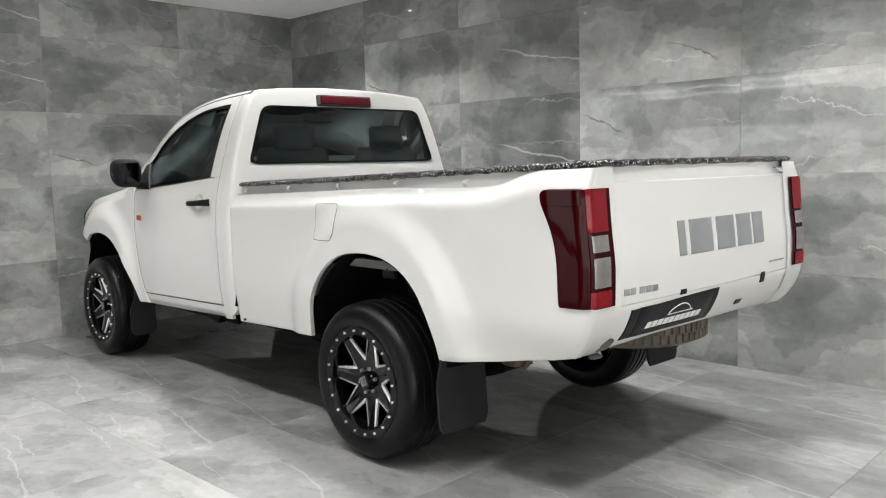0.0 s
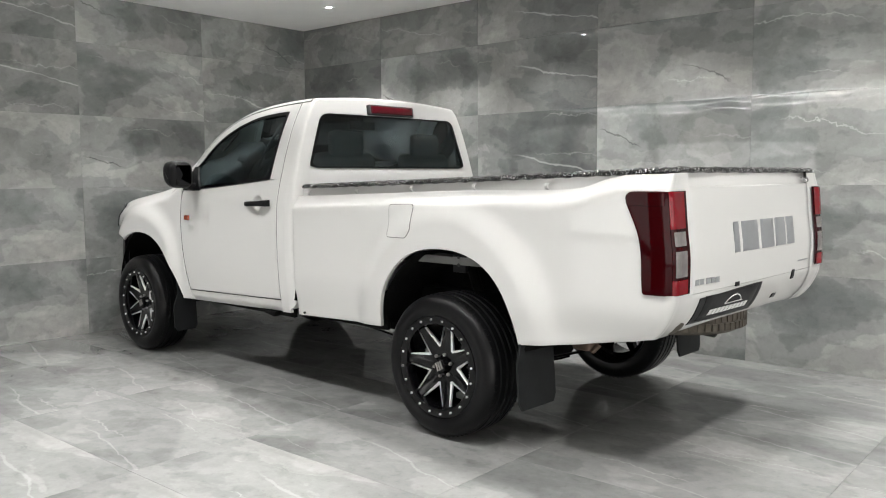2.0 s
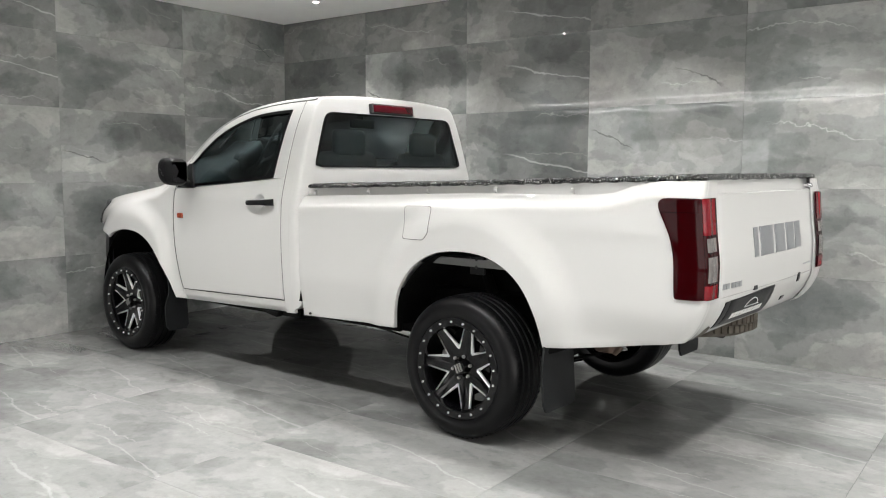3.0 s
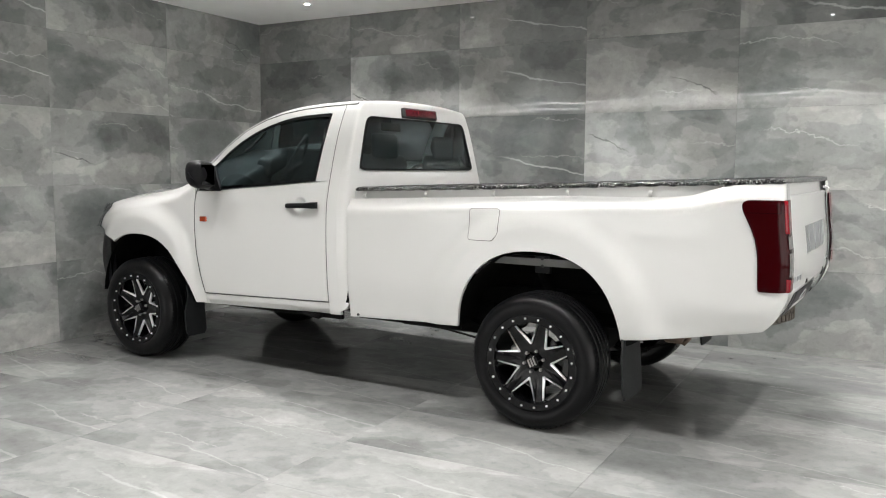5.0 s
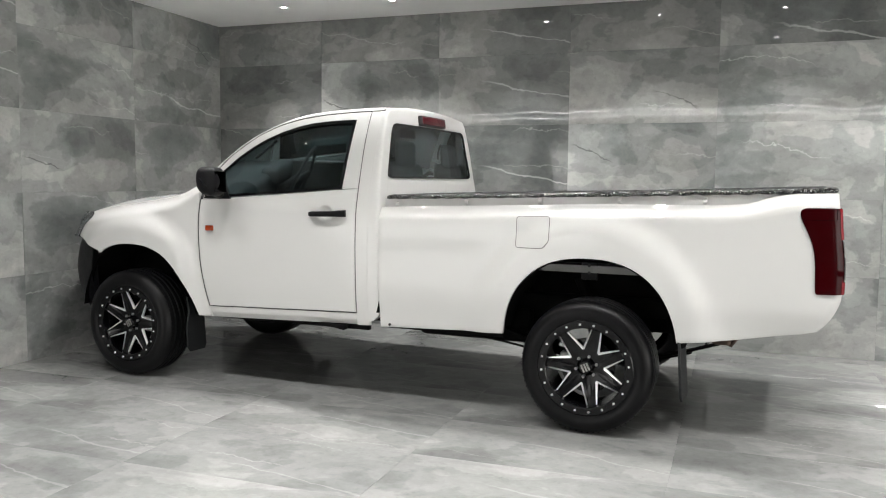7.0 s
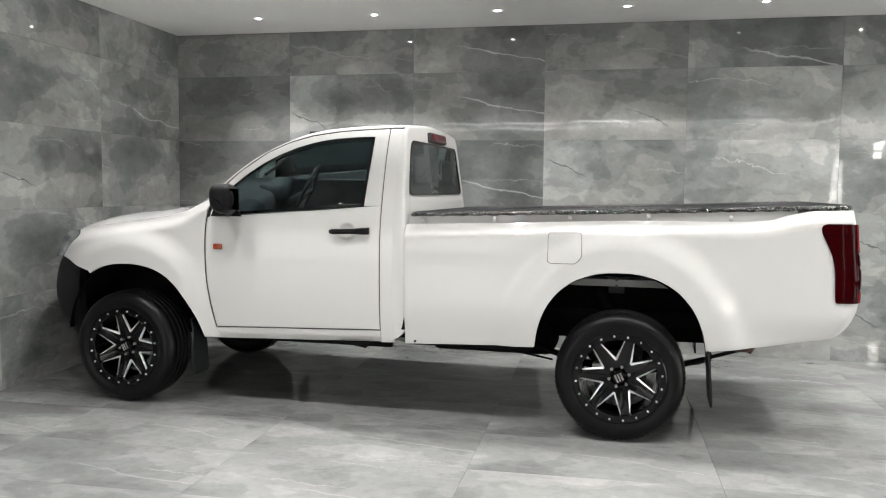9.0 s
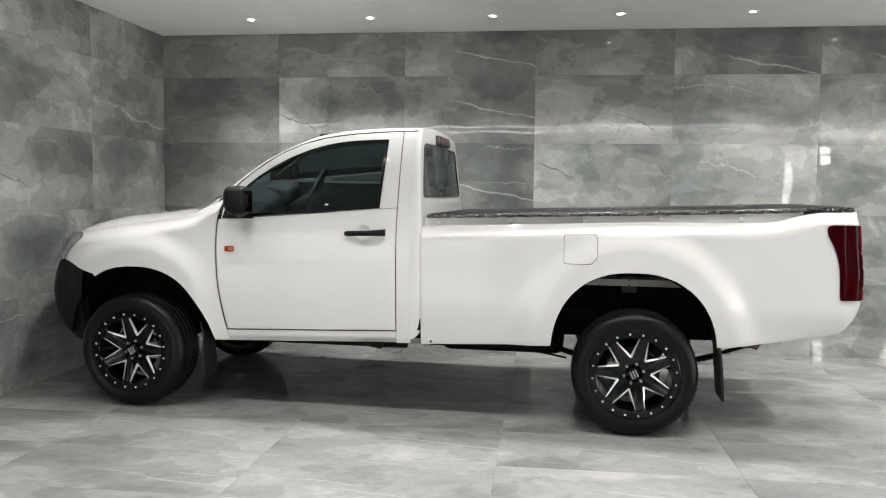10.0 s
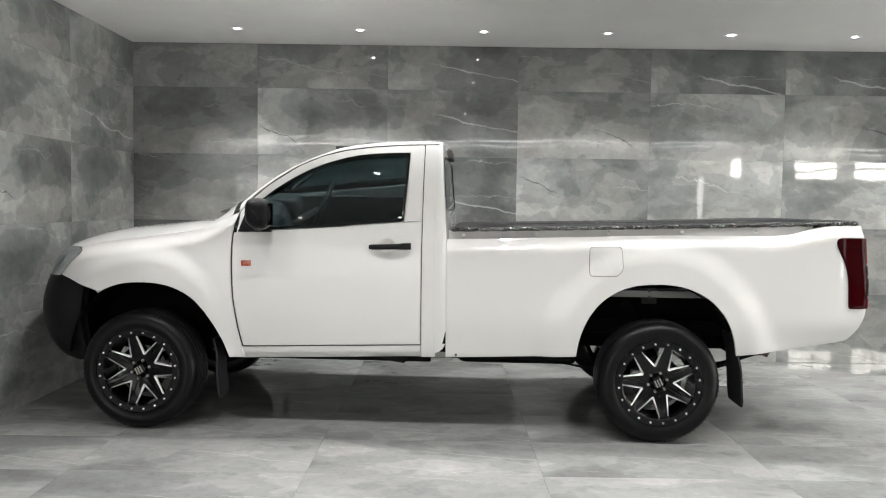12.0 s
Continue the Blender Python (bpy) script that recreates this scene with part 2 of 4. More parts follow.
CLEAR = plain("clear_lens", (0.17, 0.155, 0.15), 0.20, metal=0.0, spread=0.18, scale=22.0, coat=1.0, gloss=0.0)
STOP_RED = plain("stop_lamp_lens", (0.075, 0.0015, 0.006), 0.10, spread=0.2, scale=14.0, coat=0.4, gloss=0.0, spec=0.3)
AMBER = plain("amber_lens", (0.40, 0.05, 0.01), 0.15, spread=0.2, scale=60.0, coat=1.0)
SEAT = plain("grey_seat_cloth", (0.05, 0.056, 0.058), 0.85, spread=0.2, bump=0.3)
DASH = plain("dark_dashboard", (0.010, 0.0105, 0.011), 0.6, spread=0.2)
PLATE = plain("black_plate", (0.008, 0.008, 0.009), 0.35, spread=0.2, spec=0.15)
WHITE_INK = plain("white_print", (0.75, 0.75, 0.74), 0.5, spread=0.04)
TINT = glass("tinted_glass", (0.32, 0.44, 0.455), ior=1.4)
REAR_TINT = glass("light_tinted_glass", (0.46, 0.58, 0.59), ior=1.4)
CLEAR_GLASS = glass("clear_glass", (0.80, 0.86, 0.85))
LAMP_GLASS = glass("headlamp_glass", (0.85, 0.87, 0.88))
LED = glow("lamp_glow", (1.0, 0.985, 0.96), 150.0)
STRIP = glow("strip_glow", (1.0, 0.99, 0.97), 30.0)
DAY = glow("daylight_pane", (1.0, 0.965, 0.90), 22.0)
DIM_DAY = glow("shaded_daylight_pane", (1.0, 0.975, 0.94), 9.0)
# glows of two unseen panels, added to brighten the room
END_FILL = glow("end_fill_glow", (1.0, 0.975, 0.94), 4.0)
FRONT_FILL = glow("front_fill_glow", (1.0, 0.985, 0.96), 2.2)


# ---- mesh helpers ----
class Build:
    """Collects points and faces of one mesh."""

    def __init__(self):
        self.v, self.f = [], []

    def add(self, verts, faces):
        n = len(self.v)
        self.v += [tuple(p) for p in verts]
        self.f += [tuple(n + i for i in f) for f in faces]
        return self

    def grid(self, rows, closed=False, flip=False):
        """Quads over rows of points; closed joins each row's end to its start."""
        h, w = len(rows), len(rows[0])
        faces = []
        for j in range(h - 1):
            for i in range(w if closed else w - 1):
                k = (i + 1) % w
                q = (j * w + i, j * w + k, (j + 1) * w + k, (j + 1) * w + i)
                faces.append(q[::-1] if flip else q)
        return self.add([p for r in rows for p in r], faces)

    def box(self, lo, hi, m=None, bevel=0.0):
        x0, y0, z0 = lo
        x1, y1, z1 = hi
        if bevel <= 0:
            pts = [(x, y, z) for z in (z0, z1) for y in (y0, y1) for x in (x0, x1)]
            faces = [(0, 2, 3, 1), (4, 5, 7, 6), (0, 1, 5, 4), (2, 6, 7, 3), (0, 4, 6, 2), (1, 3, 7, 5)]
        else:
            bm = bmesh.new()
            bmesh.ops.create_cube(bm, size=1)
            for v in bm.verts:
                v.co = ((x0 + x1) / 2 + v.co.x * (x1 - x0), (y0 + y1) / 2 + v.co.y * (y1 - y0), (z0 + z1) / 2 + v.co.z * (z1 - z0))
            bmesh.ops.bevel(bm, geom=bm.edges[:], offset=bevel, segments=3, profile=0.5, affect="EDGES")
            bm.verts.index_update()
            pts, faces = [tuple(v.co) for v in bm.verts], [tuple(v.index for v in f.verts) for f in bm.faces]
            bm.free()
        if m is not None:
            pts = [tuple(m @ Vector(p)) for p in pts]
        return self.add(pts, faces)

    def tube(self, path, radius, n=10, caps=True):
        """A round bar along points; radius is one number or one a point."""
        pts = [Vector(p) for p in path]
        rows = []
        for i, p in enumerate(pts):
            d = (pts[min(i + 1, len(pts) - 1)] - pts[max(i - 1, 0)]).normalized()
            a = d.orthogonal().normalized() if not rows else (side - d * side.dot(d)).normalized()
            side = a
            b = d.cross(a)
            r = radius[i] if isinstance(radius, (list, tuple)) else radius
            rows.append([tuple(p + (a * math.cos(t) + b * math.sin(t)) * r) for t in (2 * math.pi * k / n for k in range(n))])
        start = len(self.v)
        self.grid(rows, closed=True)
        if caps:
            self.f.append(tuple(start + k for k in range(n))[::-1])
            self.f.append(tuple(start + (len(rows) - 1) * n + k for k in range(n)))
        return self

    def turn(self, profile, n=48, centre=(0, 0, 0), span=1.0, phase=0.0):
        """Turns (radius, y) points round the y axis."""
        cx, cy, cz = centre
        rows = []
        steps = n if span >= 1 else n + 1
        for r, y in profile:
            rows.append([(cx + r * math.cos(t), cy + y, cz + r * math.sin(t)) for t in (phase + 2 * math.pi * span * k / n for k in range(steps))])
        return self.grid(rows, closed=span >= 1)

    def mesh(self, name, material, sharp=32.0, weld=0.0):
        bm = bmesh.new()
        vs = [bm.verts.new(p) for p in self.v]
        for f in self.f:
            if len(set(f)) > 2:
                try:
                    bm.faces.new([vs[i] for i in f])
                except ValueError:
                    pass
        if weld:
            bmesh.ops.remove_doubles(bm, verts=bm.verts[:], dist=weld)
        bmesh.ops.recalc_face_normals(bm, faces=bm.faces[:])
        me = bpy.data.meshes.new(name)
        bm.to_mesh(me)
        bm.free()
        me.materials.append(material)
        for poly in me.polygons:
            poly.use_smooth = True
        me.set_sharp_from_angle(angle=radians(sharp))
        return me


def part(name, b, material, parent=None, label="", sharp=32.0, weld=0.0):
    ob = new(name, b.mesh(name, material, sharp, weld))
    if parent is not None:
        ob.parent = parent
    return tagged(ob, label) if label else ob


def empty(name, m, label, category, group=""):
    ob = new(name)
    ob.empty_display_size = 0.1
    ob.matrix_world = m
    return tagged(ob, label, category, group)


class Curve:
    """A smooth curve through given points: y over x."""

    def __init__(self, *pts):
        self.x, self.y = np.array([p[0] for p in pts], float), np.array([p[1] for p in pts], float)
        h, d = np.diff(self.x), np.diff(self.y)
        s = d / h
        m = np.zeros(len(pts))
        m[0], m[-1] = s[0], s[-1]
        for i in range(1, len(pts) - 1):
            if s[i - 1] * s[i] > 0:
                w1, w2 = 2 * h[i] + h[i - 1], h[i] + 2 * h[i - 1]
                m[i] = (w1 + w2) / (w1 / s[i - 1] + w2 / s[i])
        self.m = m

    def __call__(self, x):
        x = min(max(x, self.x[0]), self.x[-1])
        i = min(int(np.searchsorted(self.x, x, "right")) - 1, len(self.x) - 2)
        h = self.x[i + 1] - self.x[i]
        t = (x - self.x[i]) / h
        return float((2 * t**3 - 3 * t**2 + 1) * self.y[i] + (t**3 - 2 * t**2 + t) * h * self.m[i] + (3 * t**2 - 2 * t**3) * self.y[i + 1] + (t**3 - t**2) * h * self.m[i + 1])


def smooth(a, b, x):
    t = min(max((x - a) / (b - a), 0.0), 1.0)
    return t * t * (3 - 2 * t)


def lerp(a, b, t):
    return a + (b - a) * t


# ---- room ----
WALL_ROWS = [0.0, 0.64, 1.245, 1.855, 2.46, CEILING]
BACK_COLS = [0.0, 1.14, 2.33, 3.52, 4.73, 5.96] + [5.96 + 1.205 * k for k in range(1, 8)] + [ROOM_X]
LEFT_COLS = [0.0, -1.245, -2.445, STUB_Y]


def slab(name, lo, hi, material, label, category):
    return tagged(part(name, Build().box(lo, hi), material), label, category, kind="structure")


floor = slab("floor", (ROOM_LEFT - 0.3, ROOM_Y - 0.3, -0.2), (ROOM_X + 0.3, 0.3, -0.004), GROUT, "polished grey marble-look tiled showroom floor", "floor")
wall_back = slab("wall_back", (0.0, 0.006, -0.004), (ROOM_X, 0.3, CEILING), GROUT, "grey marble-look porcelain tiled wall with glossy finish", "wall")
wall_left = slab("wall_left", (-0.25, STUB_Y, -0.004), (-0.006, 0.3, CEILING), GROUT, "grey marble-look porcelain tiled side wall, polished", "wall")
ceiling = slab("ceiling", (ROOM_LEFT - 0.3, ROOM_Y - 0.3, CEILING), (ROOM_X + 0.3, 0.3, CEILING + 0.2), PLASTER, "flat white painted ceiling with recessed downlights", "ceiling")

slab("wall_far_left", (ROOM_LEFT - 0.3, ROOM_Y, -0.004), (ROOM_LEFT, STUB_Y, CEILING), SIDE_PAINT, "plain pale painted end wall of the showroom", "wall")
slab("wall_side_bay", (ROOM_LEFT - 0.3, STUB_Y, -0.004), (-0.25, STUB_Y + 0.3, CEILING), SIDE_PAINT, "plain pale painted wall beside the tiled bay", "wall")

# the wall behind the walk, with a row of high windows
front = Build()
# the first, wide pane is no known window: added to brighten tiles and truck
FRONT_PANES = [(-4.6, 1.3, 0.1, 2.2), (9.42, 9.66, 0.1, 2.30), (10.26, 10.58, 2.24, 2.74), (11.9, 13.06, 2.26, 2.78), (13.5, 14.6, 2.26, 2.78)]
front.box((ROOM_LEFT, ROOM_Y - 0.25, 2.78), (ROOM_X, ROOM_Y, CEILING))
edge = ROOM_LEFT
for a, b, lo, hi in FRONT_PANES:
    front.box((edge, ROOM_Y - 0.25, -0.004), (a, ROOM_Y, 2.78)).box((a, ROOM_Y - 0.25, -0.004), (b, ROOM_Y, lo))
    if hi < 2.77:
        front.box((a, ROOM_Y - 0.25, hi), (b, ROOM_Y, 2.78))
    edge = b
front.box((edge, ROOM_Y - 0.25, -0.004), (ROOM_X, ROOM_Y, 2.78))
tagged(part("wall_front", front, SIDE_PAINT), "pale painted wall with a row of high windows", "wall", kind="structure")
for k, (a, b, lo, hi) in enumerate(FRONT_PANES):
    w = tagged(part(f"window_{k + 1}", Build().box((a, ROOM_Y - 0.14, lo), (b, ROOM_Y - 0.12, hi)), DAY if lo > 1 else DIM_DAY if b - a < 1 else FRONT_FILL), "bright pane in the front wall: daylight windows and one added fill", "window", kind="structure")
    n = 1 if b - a > 2 else max(1, round((b - a) / 0.6))
    for i in range(n + 1):
        x = lerp(a + 0.02, b - 0.02, i / n)
        part("window_frame", Build().box((x - 0.02, ROOM_Y - 0.12, lo), (x + 0.02, ROOM_Y - 0.08, hi)), PLASTER, w)
    for i in (0, 2) if b - a > 2 else (0, 1, 2):
        z = lerp(lo + 0.02, hi - 0.02, i / 2)
        part("window_bar", Build().box((a, ROOM_Y - 0.118, z - 0.02), (b, ROOM_Y - 0.084, z + 0.02)), PLASTER, w)

# the end wall, with an unseen wide glowing panel added as fill light
END_PANEL = (-12.6, -1.4, 0.12, 2.35)
y0, y1, z0, z1 = END_PANEL
end = Build().box((ROOM_X, ROOM_Y, -0.004), (ROOM_X + 0.3, y0, CEILING)).box((ROOM_X, y1, -0.004), (ROOM_X + 0.3, 0.3, CEILING)).box((ROOM_X, y0, -0.004), (ROOM_X + 0.3, y1, z0)).box((ROOM_X, y0, z1), (ROOM_X + 0.3, y1, CEILING))
tagged(part("wall_right", end, SIDE_PAINT), "pale painted end wall with an opening for the added light panel", "wall", kind="structure")
w = tagged(part("window_9", Build().box((ROOM_X + 0.14, y0, z0), (ROOM_X + 0.16, y1, z1)), END_FILL), "wide glowing panel added to light the room", "window", kind="structure")
for k in range(9):
    y = lerp(y0 + 0.03, y1 - 0.03, k / 8)
    part("window_frame", Build().box((ROOM_X + 0.06, y - 0.03, z0), (ROOM_X + 0.14, y + 0.03, z1)), BLACK_PLASTIC, w)

# two long strip lamps in the ceiling behind the walk
for y in (-10.4, -11.9):
    lamp = tagged(part("strip_lamp", Build().box((-3.2, y - 0.05, CEILING - 0.03), (ROOM_X - 0.8, y + 0.05, CEILING), bevel=0.006), PLASTER), "long white linear lamp fixed under the ceiling", "strip lamp", "strip lamps")
    part("diffuser", Build().box((-3.18, y - 0.018, CEILING - 0.036), (ROOM_X - 0.82, y + 0.018, CEILING - 0.0295)), STRIP, lamp)

# recessed downlights, the added fourth row among them
ring = Build().turn([(0.021, 0.002), (0.032, -0.004), (0.046, -0.004), (0.050, -0.001), (0.050, 0.001)], 24)
ring.v = [(x, z, y) for x, y, z in ring.v]
lens = Build().turn([(0.0005, 0.002), (0.022, 0.002), (0.022, 0.0005), (0.0005, 0.0005)], 20)
lens.v = [(x, z, y) for x, y, z in lens.v]
ring_mesh, lens_mesh = ring.mesh("trim_ring", PLASTER), lens.mesh("lamp_lens", LED)
first = None
for lx, ly in LAMPS:
    m = pose(lx, ly, CEILING - 0.0015)
    if first is None:
        first = empty("downlight", m, "small round white recessed ceiling downlight, lit", "downlight", "ceiling downlights")
        for name, me in (("trim_ring", ring_mesh), ("lamp_lens", lens_mesh)):
            new(name, me).parent = first
    else:
        copy_thing(first, m)


# ---- pickup truck: x runs from the front axle to the tail, y from the near side (-) to the far side (+) ----
TRUCK = pose(1.035 - 0.0015, -1.583, 0, 0, 0, -2.9)
AXLE, TYRE_R = 3.176, 0.366
truck = empty("pickup_truck", TRUCK, "white single-cab pickup truck with black alloy wheels, parked on the tiles", "pickup truck")

door_w = Curve((0.42, 0.835), (0.52, 0.853), (0.70, 0.872), (0.95, 0.880), (1.15, 0.872), (1.26, 0.850), (1.33, 0.832), (1.59, 0.752), (1.74, 0.685), (1.80, 0.650))


def arch_z(u, cu, ru, cz, rz, e):
    t = abs((u - cu) / ru)
    return cz if t >= 1 else cz + rz * (1 - t**e) ** (1 / e)


def flare(u, z, cu, ru, cz, rz, size, reach=0.24):
    d = (math.hypot((u - cu) / ru, max(z - cz, 0.0) / rz) - 1) * 0.5 * (ru + rz)
    return size * (1 - smooth(reach - 0.15, reach, d)) 


def front_arch(u):
    return arch_z(u, 0.02, 0.480, 0.40, 0.512, 2.3)


def rear_arch(u):
    return arch_z(u, 3.166, 0.480, 0.42, 0.534, 2.35)


def edged(n, eps=0.006):
    """Steps from 0 to 1 with a close pair at each end."""
    return [0.0, eps] + [lerp(eps, 1 - eps, k / n) for k in range(1, n)] + [1 - eps, 1.0]


def patch(where, ss, vs, side, thick=0.022, roll=0.005, lift=0.0):
    """A body panel: where(s, v) gives (x, outward, z); its rim turns in and it has an inner skin."""
    b = Build()
    outer, inner = [], []
    for j, v in enumerate(vs):
        ro, ri = [], []
        for i, s in enumerate(ss):
            x, w, z = where(s, v)
            rim = i in (0, len(ss) - 1) or j in (0, len(vs) - 1)
            ro.append((x, side * (w + lift - (roll if rim else 0)), z))
            ri.append((x, side * (w + lift - thick), z))
        outer.append(ro)
        inner.append(ri)
    h, w_ = len(outer), len(outer[0])
    b.grid(outer)
    b.grid(inner, flip=True)
    n = h * w_
    loop = [i for i in range(w_)] + [j * w_ + w_ - 1 for j in range(1, h)] + [(h - 1) * w_ + i for i in range(w_ - 2, -1, -1)] + [j * w_ for j in range(h - 2, 0, -1)]
    for a, c in zip(loop, loop[1:] + loop[:1]):
        b.f.append((a, c, c + n, a + n))
    return b


def ring_patch(outer, inner, n, surface, thick, side=1.0, closed=True, roll=0.004):
    """A band between two outlines of equal length, laid on surface(p, t)."""
    b = Build()
    ts = [0.0, 0.04] + [k / n for k in range(1, n)] + [0.96, 1.0]
    rows, back = [], []
    for t in ts:
        pts = [surface(tuple(lerp(p, q, t) for p, q in zip(a, c)), t) for a, c in zip(outer, inner)]
        k = roll if t in (0.0, 1.0) else 0.0
        rows.append([(x, side * (w - k), z) for x, w, z in pts])
        back.append([(x, side * (w - thick), z) for x, w, z in pts])
    b.grid(rows + back[::-1] + rows[:1], closed=closed)
    return b


def resample(pts, n):
    """n points at even steps along a polyline."""
    p = [Vector(q) for q in pts]
    ds = [0.0]
    for a, c in zip(p, p[1:]):
        ds.append(ds[-1] + (c - a).length)
    out = []
    for k in range(n):
        d = ds[-1] * k / (n - 1)
        i = min(max(j for j in range(len(ds)) if ds[j] <= d + 1e-9), len(p) - 2)
        f = (d - ds[i]) / max(ds[i + 1] - ds[i], 1e-9)
        out.append(tuple(p[i].lerp(p[i + 1], min(f, 1.0))))
    return out


def rounded(corners, radius, n=6):
    """A closed outline with rounded corners, from its corners in order."""
    out = []
    m = len(corners)
    for i, c in enumerate(corners):
        c = Vector(c)
        a, d = Vector(corners[i - 1]) - c, Vector(corners[(i + 1) % m]) - c
        r = radius[i] if isinstance(radius, (list, tuple)) else radius
        a, d = c + a.normalized() * r, c + d.normalized() * r
        for k in range(n + 1):
            t = k / n
            out.append(tuple(a * (1 - t) ** 2 + c * 2 * t * (1 - t) + d * t * t))
    return out


# outlines of the side, as (x, z)
bonnet_edge = Curve((-0.62, 1.005), (-0.52, 1.085), (-0.33, 1.142), (0.05, 1.198), (0.375, 1.252), (0.52, 1.318), (0.62, 1.375))
door_front = Curve((0.40, 0.66), (0.52, 0.629), (0.669, 0.597), (0.845, 0.572), (1.056, 0.565), (1.196, 0.570), (1.336, 0.600), (1.42, 0.655))
door_bottom = Curve((0.56, 0.519), (1.74, 0.554))
belt = Curve((0.55, 1.222), (0.81, 1.238), (1.63, 1.303), (1.80, 1.318))
DOOR_REAR = 1.738
SEAM = [(0.603, 1.345), (0.640, 1.408), (0.765, 1.522), (0.947, 1.641), (1.092, 1.707), (1.237, 1.746), (1.417, 1.771), (1.597, 1.783), (1.738, 1.788)]
ROOFLINE = Curve((0.53, 1.370), (0.661, 1.482), (0.848, 1.613), (1.07, 1.721), (1.218, 1.773), (1.401, 1.800), (1.584, 1.812), (1.766, 1.817), (1.90, 1.812))
GLASS_EDGE = [(0.640, 1.362), (0.81, 1.497), (0.92, 1.567), (1.027, 1.624), (1.135, 1.668), (1.243, 1.700), (1.33, 1.718), (1.423, 1.728), (1.54, 1.735), (1.648, 1.738)]


def fender_w(u, z):
    taper = Curve((-0.70, 0.84), (-0.58, 0.91), (-0.45, 0.958), (-0.30, 0.985), (0.0, 1.0), (0.45, 1.0), (0.7, 1.0))(u)
    d = bonnet_edge(u) - z
    top = 0.05 * (1 - smooth(0.0, 0.09, d))
    return door_w(min(z, 1.18)) * taper - top + flare(u, z, 0.02, 0.48, 0.40, 0.512, 0.052, 0.25) * (1 - 0.9 * smooth(0.42, 0.56, u))


def fender_low(u):
    if u < -0.262:
        return lerp(0.945, 0.852, (u + 0.56) / 0.298)
    return max(front_arch(u), 0.448) if u < 0.498 else 0.448


FENDER_U = sorted(set([-0.56, -0.555] + [lerp(-0.54, -0.27, k / 8) for k in range(9)] + [-0.262] + [lerp(-0.25, 0.40, k / 22) for k in range(23)] + [0.42, 0.44, 0.455, 0.468, 0.478, 0.486, 0.492, 0.497, 0.50, 0.52, 0.55, 0.574, 0.58]))


def make_fender(side):
    def where(u, v):
        z = lerp(fender_low(u), bonnet_edge(u), v)
        x = u + smooth(0.30, 0.58, u) * (door_front(z) - 0.006 - 0.58)
        return x, fender_w(u, z), z
    f = part("front_fender", patch(where, FENDER_U, edged(26), side, roll=0.004), PAINT, truck)
    return f


for side in (-1, 1):
    make_fender(side)

# bonnet
rows = []
for k in range(29):
    u = lerp(-0.62, 0.56, k / 28)
    w = fender_w(max(u, -0.56), bonnet_edge(u) - 0.002) + 0.001 - 0.10 * smooth(-0.5, -0.66, u)
    ze = bonnet_edge(u) - 0.006
    crown = 0.052 + 0.03 * smooth(-0.62, -0.2, u) + 0.02 * smooth(0.3, 0.55, u)
    row = []
    for j in range(41):
        y = lerp(-1, 1, j / 40)
        fall = 1 - abs(y) ** 2.6
        row.append((u - 0.20 * (1 - smooth(-0.62, 0.1, u)) * (1 - y * y) - 0.10 * smooth(0.3, 0.56, u) * (1 - y * y), y * w, ze + crown * fall))
    rows.append(row)
part("bonnet", Build().grid(rows), PAINT, truck)

# front bumper, grille and headlamps
nose = Curve((0.0, -0.83), (0.3, -0.81), (0.5, -0.755), (0.65, -0.655), (0.75, -0.54), (0.81, -0.43), (0.845, -0.31), (0.86, -0.20))
push = Curve((0.38, 0.10), (0.41, 0.045), (0.46, 0.0), (0.55, -0.050), (0.70, -0.080), (0.84, -0.055), (0.95, -0.005))
ws = [0.0, 0.15, 0.3, 0.42, 0.52, 0.60, 0.66, 0.71, 0.75, 0.78, 0.80, 0.815, 0.826, 0.833]


def bumper_top(w):
    u = nose(w)
    return lerp(0.955, 0.858, smooth(-0.60, -0.25, u))


def bumper_low(w):
    return lerp(0.40, 0.47, smooth(-0.46, -0.33, nose(w)))


b = Build()
rows, back = [], []
for k in range(19):
    v = k / 18
    row = []
    for s in [-w for w in ws[::-1]] + ws[1:]:
        w = abs(s)
        z = lerp(bumper_low(w), bumper_top(w), v)
        u = nose(w) + push(z) * (0.55 + 0.45 * smooth(0.85, 0.7, w))
        row.append((u, s + (0.012 if s > 0 else -0.012) * (w > 0), z))
    rows.append(row)
    back.append([(u + 0.03, y * 0.97, z) for u, y, z in row])
b.grid(rows + back[::-1] + rows[:1])
part("front_bumper", b, BLACK_PLASTIC, truck, "textured black plastic front bumper")
b = Build()
b.grid([[(nose(abs(s)) + 0.03 * (1 - v), s, lerp(0.93, 1.01, v)) for s in [lerp(-0.62, 0.62, i / 20) for i in range(21)]] for v in (0, 0.3, 0.7, 1)])
part("grille", b, BLACK_PLASTIC, truck)
for side in (-1, 1):
    def lamp_at(s, v):
        z = lerp(0.935, 1.118, v)
        lead, trail = Curve((0.93, -0.640), (1.046, -0.600), (1.118, -0.50)), Curve((0.93, -0.548), (1.03, -0.462), (1.09, -0.408), (1.118, -0.418))
        u = lerp(lead(z), trail(z), s)
        return u, fender_w(max(u, -0.62), min(z, bonnet_edge(u))) + 0.004, z
    body = part("headlamp", patch(lamp_at, edged(8), edged(8), side, 0.05), CHROME, truck, "grey clear-lensed headlamp")
    part("headlamp_lens", patch(lamp_at, edged(8), edged(8), side, 0.006, lift=0.009), LAMP_GLASS, body)

